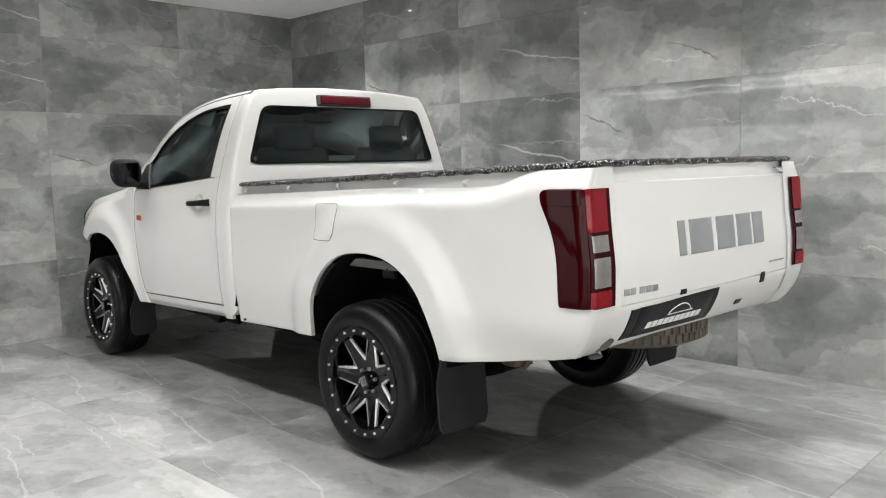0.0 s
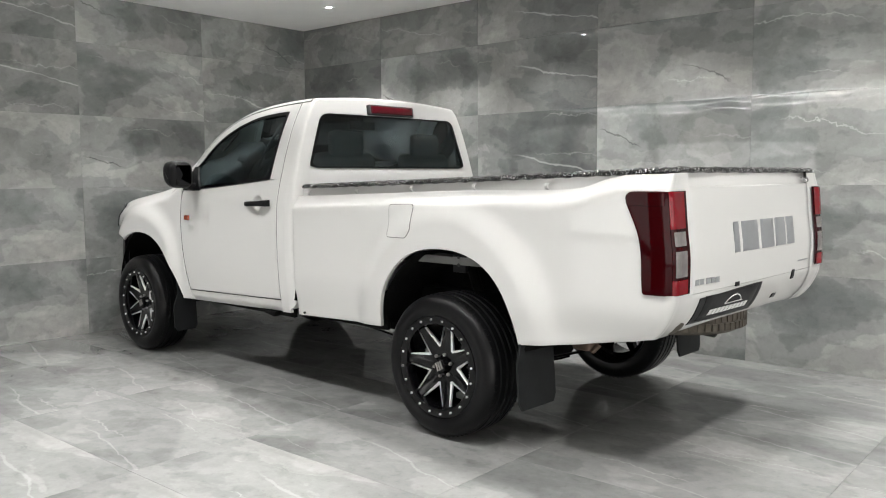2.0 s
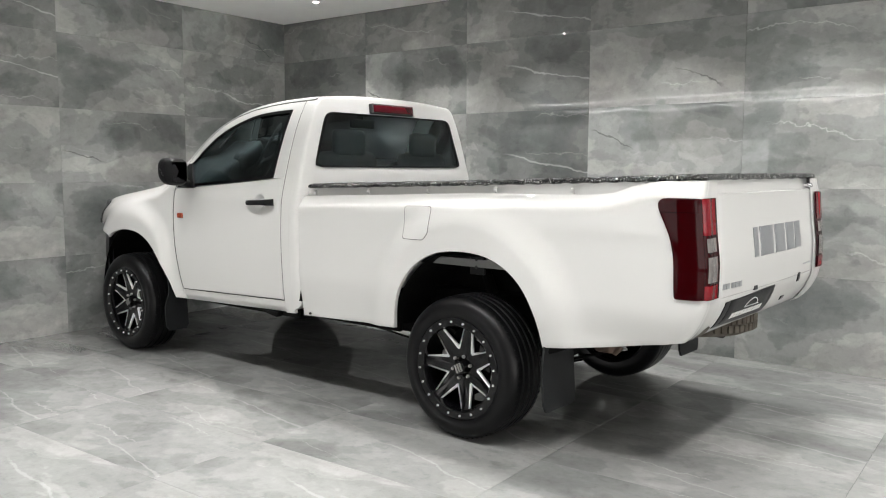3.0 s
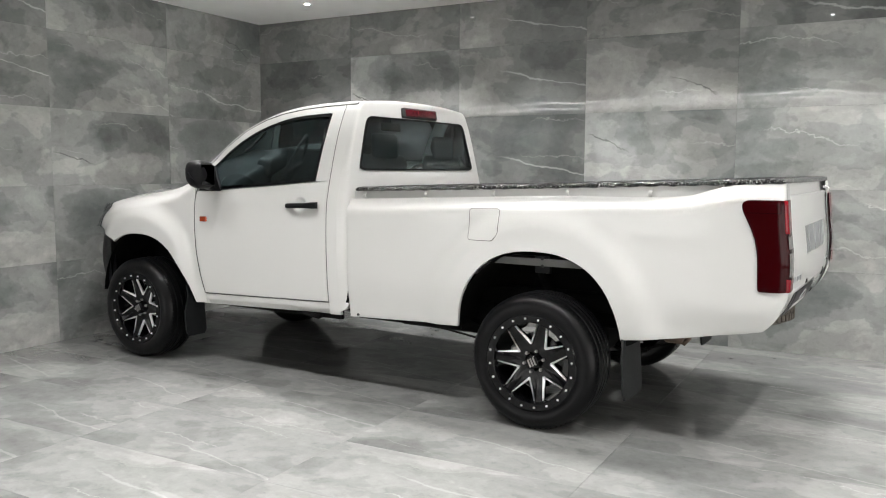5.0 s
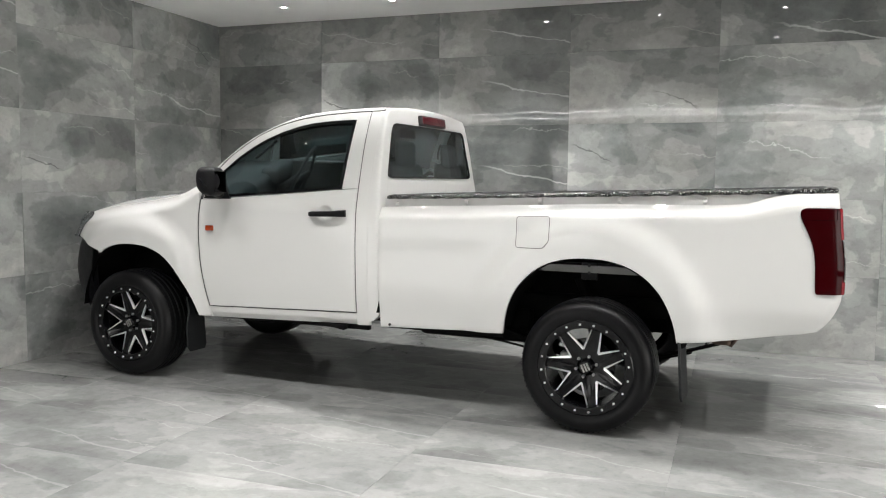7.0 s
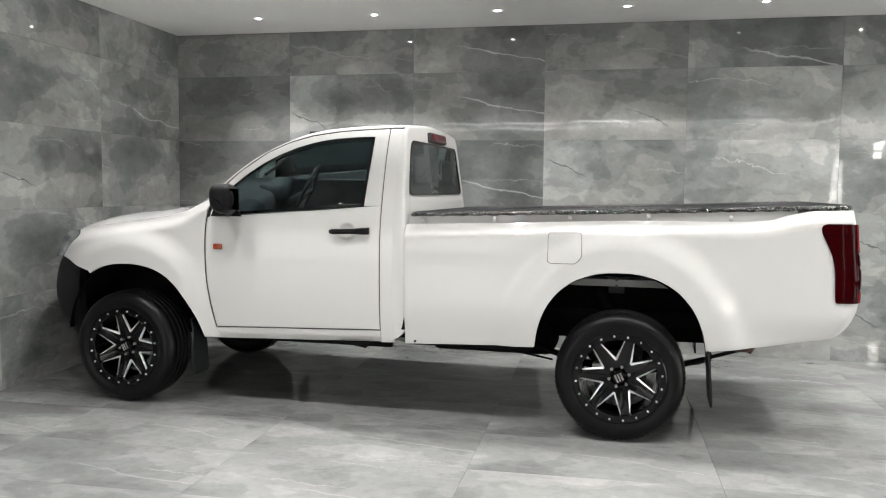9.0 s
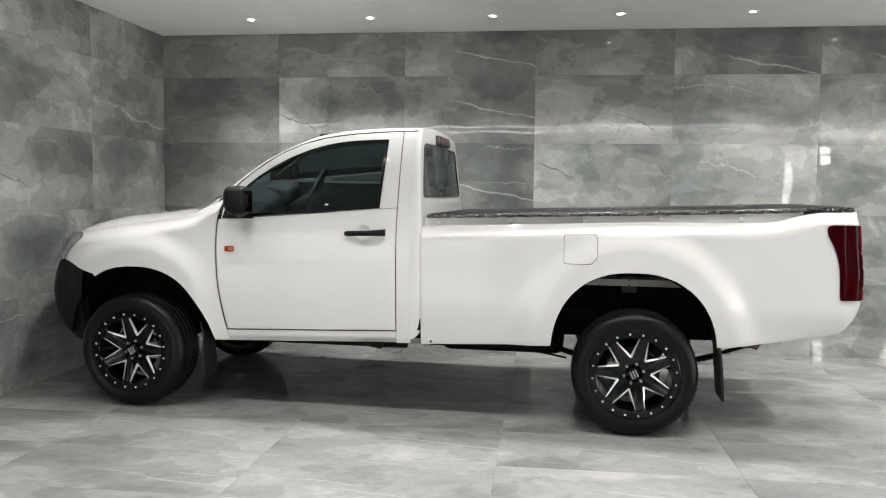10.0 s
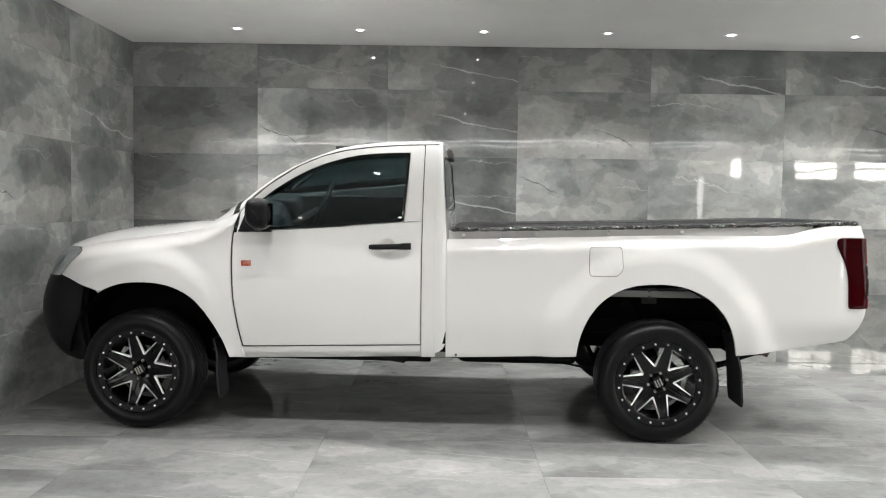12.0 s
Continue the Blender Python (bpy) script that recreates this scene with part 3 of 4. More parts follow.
# doors


def cab_w(u, z):
    return door_w(z) - 0.03 * smooth(1.0, 0.6, u) * smooth(1.30, 1.45, z)


def make_door(side):
    def where(s, v):
        z0 = lerp(door_bottom(0.6), door_bottom(1.74), s)
        z1 = belt(lerp(0.60, DOOR_REAR, s))
        z = lerp(z0, z1, v)
        u = lerp(door_front(z) + 0.002, DOOR_REAR, s)
        cup = math.hypot((u - 1.528) / 0.058, (z - 1.154) / 0.056)
        return u, cab_w(1.2, z) - 0.024 * (1 - smooth(0.35, 1.0, cup)), z
    fine_s, fine_v = [lerp(0.755, 0.885, k / 30) for k in range(31)], [lerp(0.735, 0.925, k / 30) for k in range(31)]
    ss, vs = [sorted([q for q in edged(n, e) if not f[0] - 0.01 < q < f[-1] + 0.01] + f) for n, e, f in ((30, 0.004, fine_s), (26, 0.006, fine_v))]
    door = part("door", patch(where, ss, vs, side), PAINT, truck, "white cab door with a dark tinted window")
    outer = resample([(0.590, belt(0.59) + 0.0005), (0.603, 1.30)] + SEAM + [(1.738, 1.6), (1.738, belt(1.738) + 0.0005)], 90)
    inner = resample([(0.648, belt(0.648) + 0.004)] + [(0.646, 1.30)] + GLASS_EDGE + [(1.644, 1.6), (1.626, belt(1.62) + 0.004)], 90)
    frame_ = ring_patch(outer, inner, 4, lambda p, t: (p[0], cab_w(p[0], p[1]), p[1]), 0.03, side, closed=False)
    part("window_frame", frame_, PAINT, door)
    loop = resample([(0.640, belt(0.64) + 0.006)] + GLASS_EDGE + [(1.644, 1.6), (1.626, belt(1.62) + 0.006), (1.2, belt(1.2) + 0.006), (0.640, belt(0.64) + 0.006)], 121)[:-1]
    cu, cz = 1.28, 1.48
    small = [(lerp(u, cu, 0.045), lerp(z, cz, 0.085)) for u, z in loop]
    part("window_seal", ring_patch(loop, small, 2, lambda p, t: (p[0], cab_w(p[0], p[1]) + 0.003, p[1]), 0.02, side), GLOSS_BLACK, door, "black rubber window seal")
    b = Build()
    for off in (0.010, 0.015):
        rows = [[(lerp(u, cu, k / 10), side * (cab_w(lerp(u, cu, k / 10), lerp(z, cz, k / 10)) - off), lerp(z, cz, k / 10)) for u, z in small] for k in range(11)]
        b.grid(rows, closed=True, flip=off > 0.012)
    pane = part("window_pane", b, TINT, door, "dark tinted side window", weld=0.0001)
    pane.visible_shadow = False
    # black corner plate that carries the mirror
    def sail(s, v):
        z = lerp(belt(0.7) + 0.0, 1.40, v)
        u0, u1 = lerp(0.600, 0.655, v), lerp(0.815, 0.70, v)
        u = lerp(u0, u1, s)
        return u, cab_w(u, z) + 0.006, z
    part("mirror_plate", patch(sail, edged(6), edged(6), side, 0.02), BLACK_PLASTIC, door)
    # handle with its round cup
    hz = 1.150
    b = Build()
    pts = [(u, cab_w(u, hz + 0.02 * (u - 1.42)) + w, hz + 0.035 * (u - 1.42)) for u, w in ((1.418, 0.010), (1.44, 0.030), (1.50, 0.040), (1.58, 0.041), (1.64, 0.036), (1.676, 0.018))]
    rows = []
    for (x, w, z), h in zip(pts, (0.013, 0.017, 0.017, 0.017, 0.021, 0.021)):
        rows.append([(x, side * (w - 0.012), z - h), (x, side * (w + 0.006), z - h * 0.8), (x, side * (w + 0.011), z), (x, side * (w + 0.006), z + h * 0.8), (x, side * (w - 0.012), z + h)])
    b.grid(rows, closed=True)
    b.f += [(0, 1, 2, 3, 4), tuple(range(25, 30))[::-1]]
    part("door_handle", b, BLACK_PLASTIC, door, "black pull handle")
    # dark shut line round the door
    path = [(door_front(z) - 0.002, z) for z in (lerp(1.345, door_bottom(0.6), k / 24) for k in range(25))]
    path += [(lerp(0.63, DOOR_REAR, k / 14), lerp(door_bottom(0.6), door_bottom(1.74), k / 14) - 0.0025) for k in range(1, 15)]
    path += [(DOOR_REAR + 0.0025, lerp(0.556, 1.785, k / 40)) for k in range(41)]
    path += [(u, z + 0.002) for u, z in resample(SEAM[::-1], 40)]
    part("door_seal", Build().tube([(u, side * (cab_w(u, z) - 0.0035), z) for u, z in path], 0.0024, 6), PAINT_SEAM, door)
    # side repeater
    b = Build()
    b.box((0.628, min(side * 0.868, side * 0.890), 1.021), (0.688, max(side * 0.868, side * 0.890), 1.057), bevel=0.006)
    part("side_repeater", b, AMBER, truck, "small amber side indicator")
    return door


for side in (-1, 1):
    make_door(side)

# mirrors
for side in (-1, 1):
    b = Build()
    rows = []
    for k in range(17):
        v = 0.5 - 0.5 * math.cos(math.pi * lerp(0.04, 0.96, k / 16))
        y = lerp(0.900, 1.090, v)
        sc = (1 - abs(2 * v - 1) ** 3.4) ** (1 / 3.4)
        cx, cz = 0.764, 1.342 + 0.004 * v
        row = []
        for a in range(20):
            t = 2 * math.pi * a / 20
            c, s = math.cos(t), math.sin(t)
            chamfer = 0.034 * max(0.0, -s) ** 1.5 * (c < 0.3)
            row.append((cx + 0.078 * sc * math.copysign(abs(c) ** 0.58, c) * (1 if c > 0 else 0.95) + 0.02 * (v - 0.5) + chamfer, side * y, cz + 0.094 * sc * math.copysign(abs(s) ** 0.58, s)))
        rows.append(row)
    b.grid(rows, closed=True)
    b.f += [tuple(range(20)), tuple(range(320, 340))[::-1]]
    mir = part("door_mirror", b, BLACK_PLASTIC, truck, "black plastic door mirror", sharp=40)
    part("mirror_arm", Build().tube([(0.72, side * 0.84, 1.255), (0.735, side * 0.88, 1.262), (0.75, side * 0.94, 1.275)], [0.030, 0.028, 0.026], 12), BLACK_PLASTIC, mir)
    part("mirror_glass", Build().box((0.8365, min(side * 0.94, side * 1.05), 1.275), (0.8425, max(side * 0.94, side * 1.05), 1.408), bevel=0.002), MIRROR, mir)

# cab: rails, roof, rear wall and quarter panels
CAB_END = 1.828


def roof_half(u):
    return Curve((0.55, 0.66), (0.8, 0.645), (1.1, 0.62), (1.4, 0.605), (1.9, 0.60))(u)


seam_z = Curve(*[(u, z) for u, z in SEAM], (1.90, 1.792))
for side in (-1, 1):
    rows = []
    for k in range(45):
        u = lerp(0.600, CAB_END, k / 44)
        z0, z1 = seam_z(u) + 0.004, ROOFLINE(u) + 0.002
        w0, w1 = cab_w(u, seam_z(u)), roof_half(u) - 0.03
        row = [(u, side * (w0 - 0.02), z0 - 0.001), (u, side * w0, z0)]
        for j in range(1, 9):
            a = math.pi / 2 * j / 8
            row.append((u, side * (w1 + (w0 - w1) * math.cos(a)), z0 + (z1 - z0) * math.sin(a)))
        rows.append(row)
    part("roof_rail", Build().grid(rows), PAINT, truck)
rows = []
for k in range(30):
    u = lerp(1.13, CAB_END, k / 29)
    w = roof_half(u) - 0.028
    crown = 0.022 * smooth(1.0, 1.4, u) + 0.004
    rows.append([(u - 0.10 * (1 - t * t) * (1 - smooth(1.13, 1.5, u)), t * w, ROOFLINE(u) + 0.002 + crown * (1 - abs(t) ** 2.4)) for t in (lerp(-1, 1, j / 32) for j in range(33))])
part("roof", Build().grid(rows), PAINT, truck)
rows = []
for k in range(22):
    u = lerp(0.50, 1.14, k / 21)
    w = roof_half(u) - 0.026
    rows.append([(u - (0.16 - 0.06 * (u - 0.5) / 0.64) * (1 - t * t), t * w, ROOFLINE(u) + 0.001) for t in (lerp(-1, 1, j / 24) for j in range(25))])
w = part("windscreen", Build().grid(rows).grid([[(x + 0.004, y, z - 0.005) for x, y, z in r] for r in rows], flip=True), CLEAR_GLASS, truck, "clear curved windscreen")
w.visible_shadow = False
rows = [[(0.50 - 0.16 * (1 - t * t) - 0.06 * v, t * 0.66, lerp(1.372, 1.345, v)) for t in (lerp(-1, 1, j / 16) for j in range(17))] for v in (0, 0.5, 1)]
part("scuttle", Build().grid(rows), BLACK_PLASTIC, truck)

for side in (-1, 1):
    def quarter(s, v):
        z = lerp(lerp(0.474, 0.478, s), 1.789, v)
        u = lerp(DOOR_REAR + 0.005, CAB_END, s)
        return u, cab_w(u, z) - 0.0, z
    part("cab_quarter", patch(quarter, edged(5, 0.03), edged(40, 0.003), side, roll=0.002), PAINT, truck)

    def sill(s, v):
        u = lerp(0.575, DOOR_REAR + 0.004, s)
        z = lerp(lerp(0.438, 0.473, s), door_bottom(lerp(0.6, 1.74, s)) - 0.005, v)
        return u, lerp(0.815, cab_w(1.2, z) - 0.004, min(v * 2.2, 1.0)), z
    part("sill", patch(sill, edged(20), edged(7, 0.02), side, 0.03), PAINT, truck)

# rear wall of the cab: a rounded outline that closes to the window
BACK = Curve((0.45, 1.905), (1.15, 1.895), (1.39, 1.875), (1.60, 1.858), (1.72, 1.850), (1.86, 1.840))
left_up = [(-cab_w(1.85, z), z) for z in [lerp(0.50, 1.78, k / 30) for k in range(31)]]
across = []
for k in range(1, 25):
    t = lerp(-1, 1, k / 24)
    w = roof_half(1.85) - 0.028
    if abs(t) < 1:
        across.append((t * w, ROOFLINE(1.85) + 0.002 + 0.026 * (1 - abs(t) ** 2.4)))
rail_l = [(-(0.572 + (cab_w(1.85, 1.79) - 0.572) * math.cos(a)), 1.79 + 0.027 * math.sin(a)) for a in (math.pi / 2 * j / 6 for j in range(7))]
outer = resample(left_up, 40) + resample(rail_l + across + [(-y, z) for y, z in rail_l[::-1]], 40)[1:-1] + resample([(-y, z) for y, z in left_up[::-1]], 40) + resample([(0.853, 0.50), (-0.853, 0.50)], 30)[1:-1]
wl = rounded([(-0.722, 1.376), (-0.602, 1.722), (0.602, 1.722), (0.722, 1.376)], [0.05, 0.06, 0.06, 0.05])
win = resample(wl[3:11], 40) + resample(wl[10:18], 40)[1:-1] + resample(wl[17:25], 40) + resample(wl[24:] + wl[:4], 30)[1:-1]
b = Build()
rows = []
for t, du in ((0.0, 0.0), (0.012, 0.35), (0.035, 0.66), (0.07, 0.87), (0.12, 0.97), (0.20, 1.0), (0.4, 1.0), (0.7, 1.0), (0.93, 1.0), (0.985, 0.995), (1.0, 0.93)):
    rows.append([])
    for (y0, z0), (y1, z1) in zip(outer, win):
        y, z = lerp(y0, y1, t), lerp(z0, z1, t)
        bow = 0.014 * (1 - (y / 0.8) ** 2)
        rows[-1].append((lerp(CAB_END - 0.001, BACK(z) + bow, du), y, z))
b.grid(rows, closed=True)
part("cab_rear_wall", b, PAINT, truck, sharp=40)
rwin = [(y, z) for y, z in win]
cy, cz = 0.0, 1.55
rim = [(lerp(y, cy, 0.03), lerp(z, cz, 0.065)) for y, z in rwin]
b = Build()
rows = [[(BACK(z) + 0.014 * (1 - (y / 0.8) ** 2) + o, y, z) for y, z in loop] for loop, o in ((rwin, -0.004), (rwin, 0.003), (rim, 0.003), (rim, -0.012))]
seal = part("rear_window_seal", b.grid(rows, closed=True), GLOSS_BLACK, truck, "glossy black border of the rear window")
b = Build()
for off in (-0.002, -0.007):
    b.grid([[(BACK(lerp(z, cz, k / 8)) + 0.014 * (1 - (lerp(y, cy, k / 8) / 0.8) ** 2) + off, lerp(y, cy, k / 8), lerp(z, cz, k / 8)) for y, z in rim] for k in range(9)], closed=True, flip=off < -0.004)
pane = part("rear_window", b, REAR_TINT, truck, "tinted rear window of the cab", weld=0.0001)
pane.visible_shadow = False
# high stop lamp
bl = Build().box((-0.012, -0.205, -0.034), (0.022, 0.205, 0.034), bevel=0.009)
lamp3 = part("stop_lamp", bl, PAINT_SEAM, truck, "red high-level stop lamp above the rear window")
lamp3.matrix_basis = pose(1.868, -0.020, 1.760, 0, -8, 0)
part("lens", Build().box((0.006, -0.192, -0.026), (0.026, 0.192, 0.026), bevel=0.008), STOP_RED, lamp3)

# ---- load bed ----
bed_top = Curve((1.88, 1.203), (2.61, 1.226), (3.29, 1.247), (3.80, 1.252), (3.95, 1.262), (4.08, 1.298), (4.20, 1.318), (4.6, 1.323))
tail_x = Curve((0.55, 4.19), (0.62, 4.285), (0.66, 4.332), (0.73, 4.380), (0.815, 4.408), (0.95, 4.41), (1.10, 4.395), (1.33, 4.375))
bed_end_z = Curve((3.64, 0.530), (3.91, 0.564), (4.14, 0.606), (4.30, 0.630), (4.40, 0.634), (4.56, 0.630))
P_TURN, P_LEN = 4.20, 0.36


def bed_w(u, z):
    d = bed_top(u) - z
    w = 0.866 - 0.045 * (1 - smooth(0.0, 0.075, d)) - 0.035 * smooth(0.75, 0.45, z) * (1 - 0.6 * smooth(3.6, 3.9, u))
    w += (0.012 - 0.032 * smooth(0.80, 0.58, z) ** 1.5) * smooth(3.6, 4.2, u)
    return w + flare(u, z, 3.166, 0.480, 0.42, 0.534, 0.040, 0.27)


def bed_surface(p, z):
    """Point at p along the side and round the corner to the tail, at height z."""
    if p <= P_TURN:
        return p, bed_w(p, z)
    a = min((p - P_TURN) / P_LEN, 1.0) * math.pi / 2
    w = bed_w(P_TURN, z)
    return P_TURN + (tail_x(z) + 0.010 - P_TURN) * math.sin(a) ** 0.5 - 0.012 * smooth(1.05, 1.57, a), 0.70 + (w - 0.70) * math.cos(a) ** 0.30


# distance round the tail corner, at lamp height
round_p = [P_TURN + P_LEN * (0.5 - 0.5 * math.cos(math.pi * k / 300)) for k in range(301)]
round_at = [bed_surface(p, 1.0) for p in round_p]
round_s = [0.0]
for (u0, w0), (u1, w1) in zip(round_at, round_at[1:]):
    round_s.append(round_s[-1] + math.hypot(u1 - u0, w1 - w0))
ROUND_LEN = round_s[-1]


def along_corner(s):
    """The side coordinate at distance s past the start of the corner, and how far it has turned to the rear."""
    if s <= 0:
        return P_TURN + s, 0.0
    k = 1 - smooth(0.0, 0.06, ROUND_LEN - 0.16 - s)
    return float(np.interp(s, round_s, round_p)), k


def bed_low(u):
    if u < 2.686:
        return lerp(0.474, 0.503, (u - 1.9) / 0.786)
    if u < 3.646:
        return max(rear_arch(u), lerp(0.503, 0.530, (u - 2.686) / 0.960))
    return bed_end_z(u)


BED_P = sorted(set([1.893, 1.898] + [lerp(1.92, 2.66, k / 14) for k in range(15)] + [2.682, 2.686, 2.689, 2.692, 2.697, 2.704, 2.714, 2.727, 2.747] + [lerp(2.77, 3.55, k / 26) for k in range(27)] + [3.570, 3.588, 3.605, 3.618, 3.628, 3.635, 3.640, 3.643, 3.646, 3.650] + [lerp(3.67, 4.20, k / 16) for k in range(17)] + [lerp(4.22, 4.553, k / 16) for k in range(17)] + [4.56]))
sides = {}
for side in (-1, 1):
    def where(p, v):
        z = lerp(bed_low(p), bed_top(p), v)
        u, w = bed_surface(p, z)
        return u, w, z
    sides[side] = part("bed_side", patch(where, BED_P, edged(30, 0.005), side, roll=0.0015), PAINT, truck, "white load-bed side with a flared wheel arch")

    # recessed ledge under the cover
    def ledge(s, v):
        u = lerp(1.90, 4.10, s)
        z = lerp(bed_top(u) - 0.03, min(bed_top(u) + 0.062, 1.256 + 0.0285 * (u - 1.88)), v)
        return u, 0.790, z
    part("bed_ledge", patch(ledge, edged(12), [0, 1], side, 0.03), PAINT, truck)
    for k in range(5):
        u = 1.995 + 0.44 * k
        z = bed_top(u)
        b = Build()
        rows = []
        for j in range(7):
            a = math.pi * j / 6 - math.pi / 2
            c = (u, 0.800 + 0.022 * math.cos(a), z + 0.018 + 0.016 * math.sin(a))
            rows.append([(c[0] - 0.009, side * c[1], c[2]), (c[0] + 0.009, side * c[1], c[2]), (c[0] + 0.009, side * (c[1] - 0.006), c[2]), (c[0] - 0.009, side * (c[1] - 0.006), c[2])])
        b.grid(rows, closed=True)
        part("rope_hook", b, PAINT, truck)

    # fuel flap
    if side == -1:
        flap = rounded([(2.758, 0.998), (2.758, 1.170), (2.948, 1.174), (2.954, 1.04), (2.918, 0.999)], [0.02, 0.02, 0.02, 0.02, 0.012], 5)
        cu, cz = 2.85, 1.09
        loop = resample(flap + flap[:1], 120)
        skin = [[(lerp(u, cu, t), -(bed_w(lerp(u, cu, t), lerp(z, cz, t)) + (0.0004 if t == 0 else 0.0022)), lerp(z, cz, t)) for u, z in loop] for t in (0.0, 0.02, 0.2, 0.5, 0.8, 0.99)]
        flap_ob = part("fuel_flap", Build().grid(skin), PAINT, sides[side], "white fuel filler flap with a dark shut line")
        part("shut_line", Build().tube([(u, -(bed_w(u, z) + 0.0002), z) for u, z in loop], 0.0020, 6), PAINT_SEAM, flap_ob)

    # tail lamp, wrapped round the corner
    lead = Curve((0.825, 4.300), (0.835, 4.286), (0.90, 4.282), (1.0, 4.278), (1.06, 4.270), (1.11, 4.254), (1.16, 4.230), (1.205, 4.209), (1.225, 4.206), (1.240, 4.213), (1.247, 4.226), (1.251, 4.252))

    def lens_at(s0, s1, z0, z1, out=0.011):
        def fn(s, v):
            z = lerp(z0, z1, v)
            a = ROUND_LEN + s0 if s0 is not None else lead(z) - P_TURN
            p, k = along_corner(lerp(a, ROUND_LEN + s1, s))
            u, w = bed_surface(p, z)
            return u + out * smooth(0.0, 0.45, k), w + 0.010 * (1 - smooth(0.55, 1.0, k)), z
        return fn
    MID = -0.162
    body = part("tail_lamp", patch(lens_at(None, -0.054, 0.828, 1.250, 0.007), edged(30, 0.015), edged(16, 0.02), side, 0.03, lift=-0.004, roll=0.006), RED_DARK, truck, "dark red tail lamp with two clear lenses")
    part("side_lens", patch(lens_at(None, MID, 0.830, 1.248), edged(18, 0.03), edged(16, 0.02), side, 0.012, roll=0.0015), RED_DARK, body)
    part("lens_brow", patch(lens_at(None, MID - 0.012, 1.190, 1.249), edged(16, 0.03), edged(8, 0.04), side, 0.012, roll=0.004, lift=0.0035), RED_DARK, body)
    part("upper_lens", patch(lens_at(MID + 0.001, -0.058, 1.098, 1.247), edged(14, 0.03), edged(8, 0.02), side, 0.012, roll=0.002), RED, body)
    part("indicator_lens", patch(lens_at(MID + 0.014, -0.064, 1.028, 1.086), edged(14, 0.03), edged(5, 0.03), side, 0.012), CLEAR, body)
    part("reversing_lens", patch(lens_at(MID + 0.014, -0.064, 0.902, 1.008), edged(14, 0.03), edged(6, 0.03), side, 0.012), CLEAR, body)
    part("lower_lens", patch(lens_at(MID + 0.001, -0.058, 0.831, 0.890), edged(14, 0.03), edged(4, 0.03), side, 0.012, roll=0.002), RED, body)

# tailgate


def gate_x(y, z):
    return tail_x(z) - 0.005 + 0.012 * (1 - (y / 0.70) ** 2)


def back_patch(name, y0, y1, zlo, zhi, ny, nz, material, parent, lift=0.0, thick=0.03, label="", roll=0.004):
    b = Build()
    outer, inner = [], []
    ys_, zs_ = edged(ny, 0.006), edged(nz, 0.012)
    for j, v in enumerate(zs_):
        ro, ri = [], []
        for i, s in enumerate(ys_):
            y = lerp(y0, y1, s)
            z = lerp(zlo(y), zhi(y), v)
            rim_ = i in (0, len(ys_) - 1) or j in (0, len(zs_) - 1)
            x = gate_x(y, z) + lift
            ro.append((x - (roll if rim_ else 0), y, z))
            ri.append((x - thick, y, z))
        outer.append(ro)
        inner.append(ri)
    b.grid(outer).grid(inner, flip=True)
    h, w_ = len(outer), len(outer[0])
    n = h * w_
    loop = [i for i in range(w_)] + [j * w_ + w_ - 1 for j in range(1, h)] + [(h - 1) * w_ + i for i in range(w_ - 2, -1, -1)] + [j * w_ for j in range(h - 2, 0, -1)]
    for a, c in zip(loop, loop[1:] + loop[:1]):
        b.f.append((a, c, c + n, a + n))
    return part(name, b, material, parent, label)


gate = back_patch("tailgate", -0.6975, 0.6975, lambda y: 0.8140, lambda y: 1.268, 24, 22, PAINT, truck, label="white tailgate with grey lettering")
for y0, y1 in ((-0.290, -0.238), (-0.205, -0.030), (0.005, 0.155), (0.180, 0.308), (0.330, 0.428)):
    back_patch("badge_block", y0, y1, lambda y: 0.966, lambda y: 1.104, 4, 4, TEXTGREY, gate, 0.003, 0.006, roll=0.001)
for y0, y1, z0, z1 in ((-0.655, -0.623, 0.852, 0.877), (-0.616, -0.584, 0.852, 0.877), (-0.560, -0.525, 0.851, 0.876), (-0.518, -0.483, 0.850, 0.875), (-0.476, -0.441, 0.849, 0.874), (0.49, 0.645, 0.864, 0.872)):
    back_patch("badge_bar", y0, y1, lambda y: z0, lambda y: z1, 3, 2, TEXTGREY, gate, 0.002, 0.005, roll=0.001)
back_patch("tailgate_top", -0.70, 0.70, lambda y: 1.255, lambda y: 1.326, 10, 2, PAINT, truck, -0.018, 0.03)
for y in (0.6,):
    part("gate_latch", Build().box((4.375, y - 0.028, 1.283), (4.402, y + 0.028, 1.298), bevel=0.004).box((4.385, y - 0.012, 1.275), (4.408, y + 0.02, 1.292), bevel=0.004), CHROME, gate, "small silver latch")


def valance_low(y):
    a = abs(y)
    z = lerp(0.655, 0.636, smooth(0.3, 0.7, a))
    return z


# lower rear panel, with a recess for the plate
valance = back_patch("rear_valance", -0.70, 0.70, valance_low, lambda y: 0.8150, 26, 10, PAINT, truck, -0.0025, label="white lower rear panel with plate recess", roll=0.001)
recess = back_patch("plate_recess", -0.600, 0.030, lambda y: 0.668, lambda y: lerp(0.792, 0.806, smooth(-0.6, 0.0, y)), 10, 4, PLATE, valance, 0.0015, 0.02)
plate = back_patch("number_plate", -0.545, -0.02, lambda y: 0.682, lambda y: 0.795, 8, 4, PLATE, valance, 0.0035, 0.006, "black show plate with white print", 0.001)
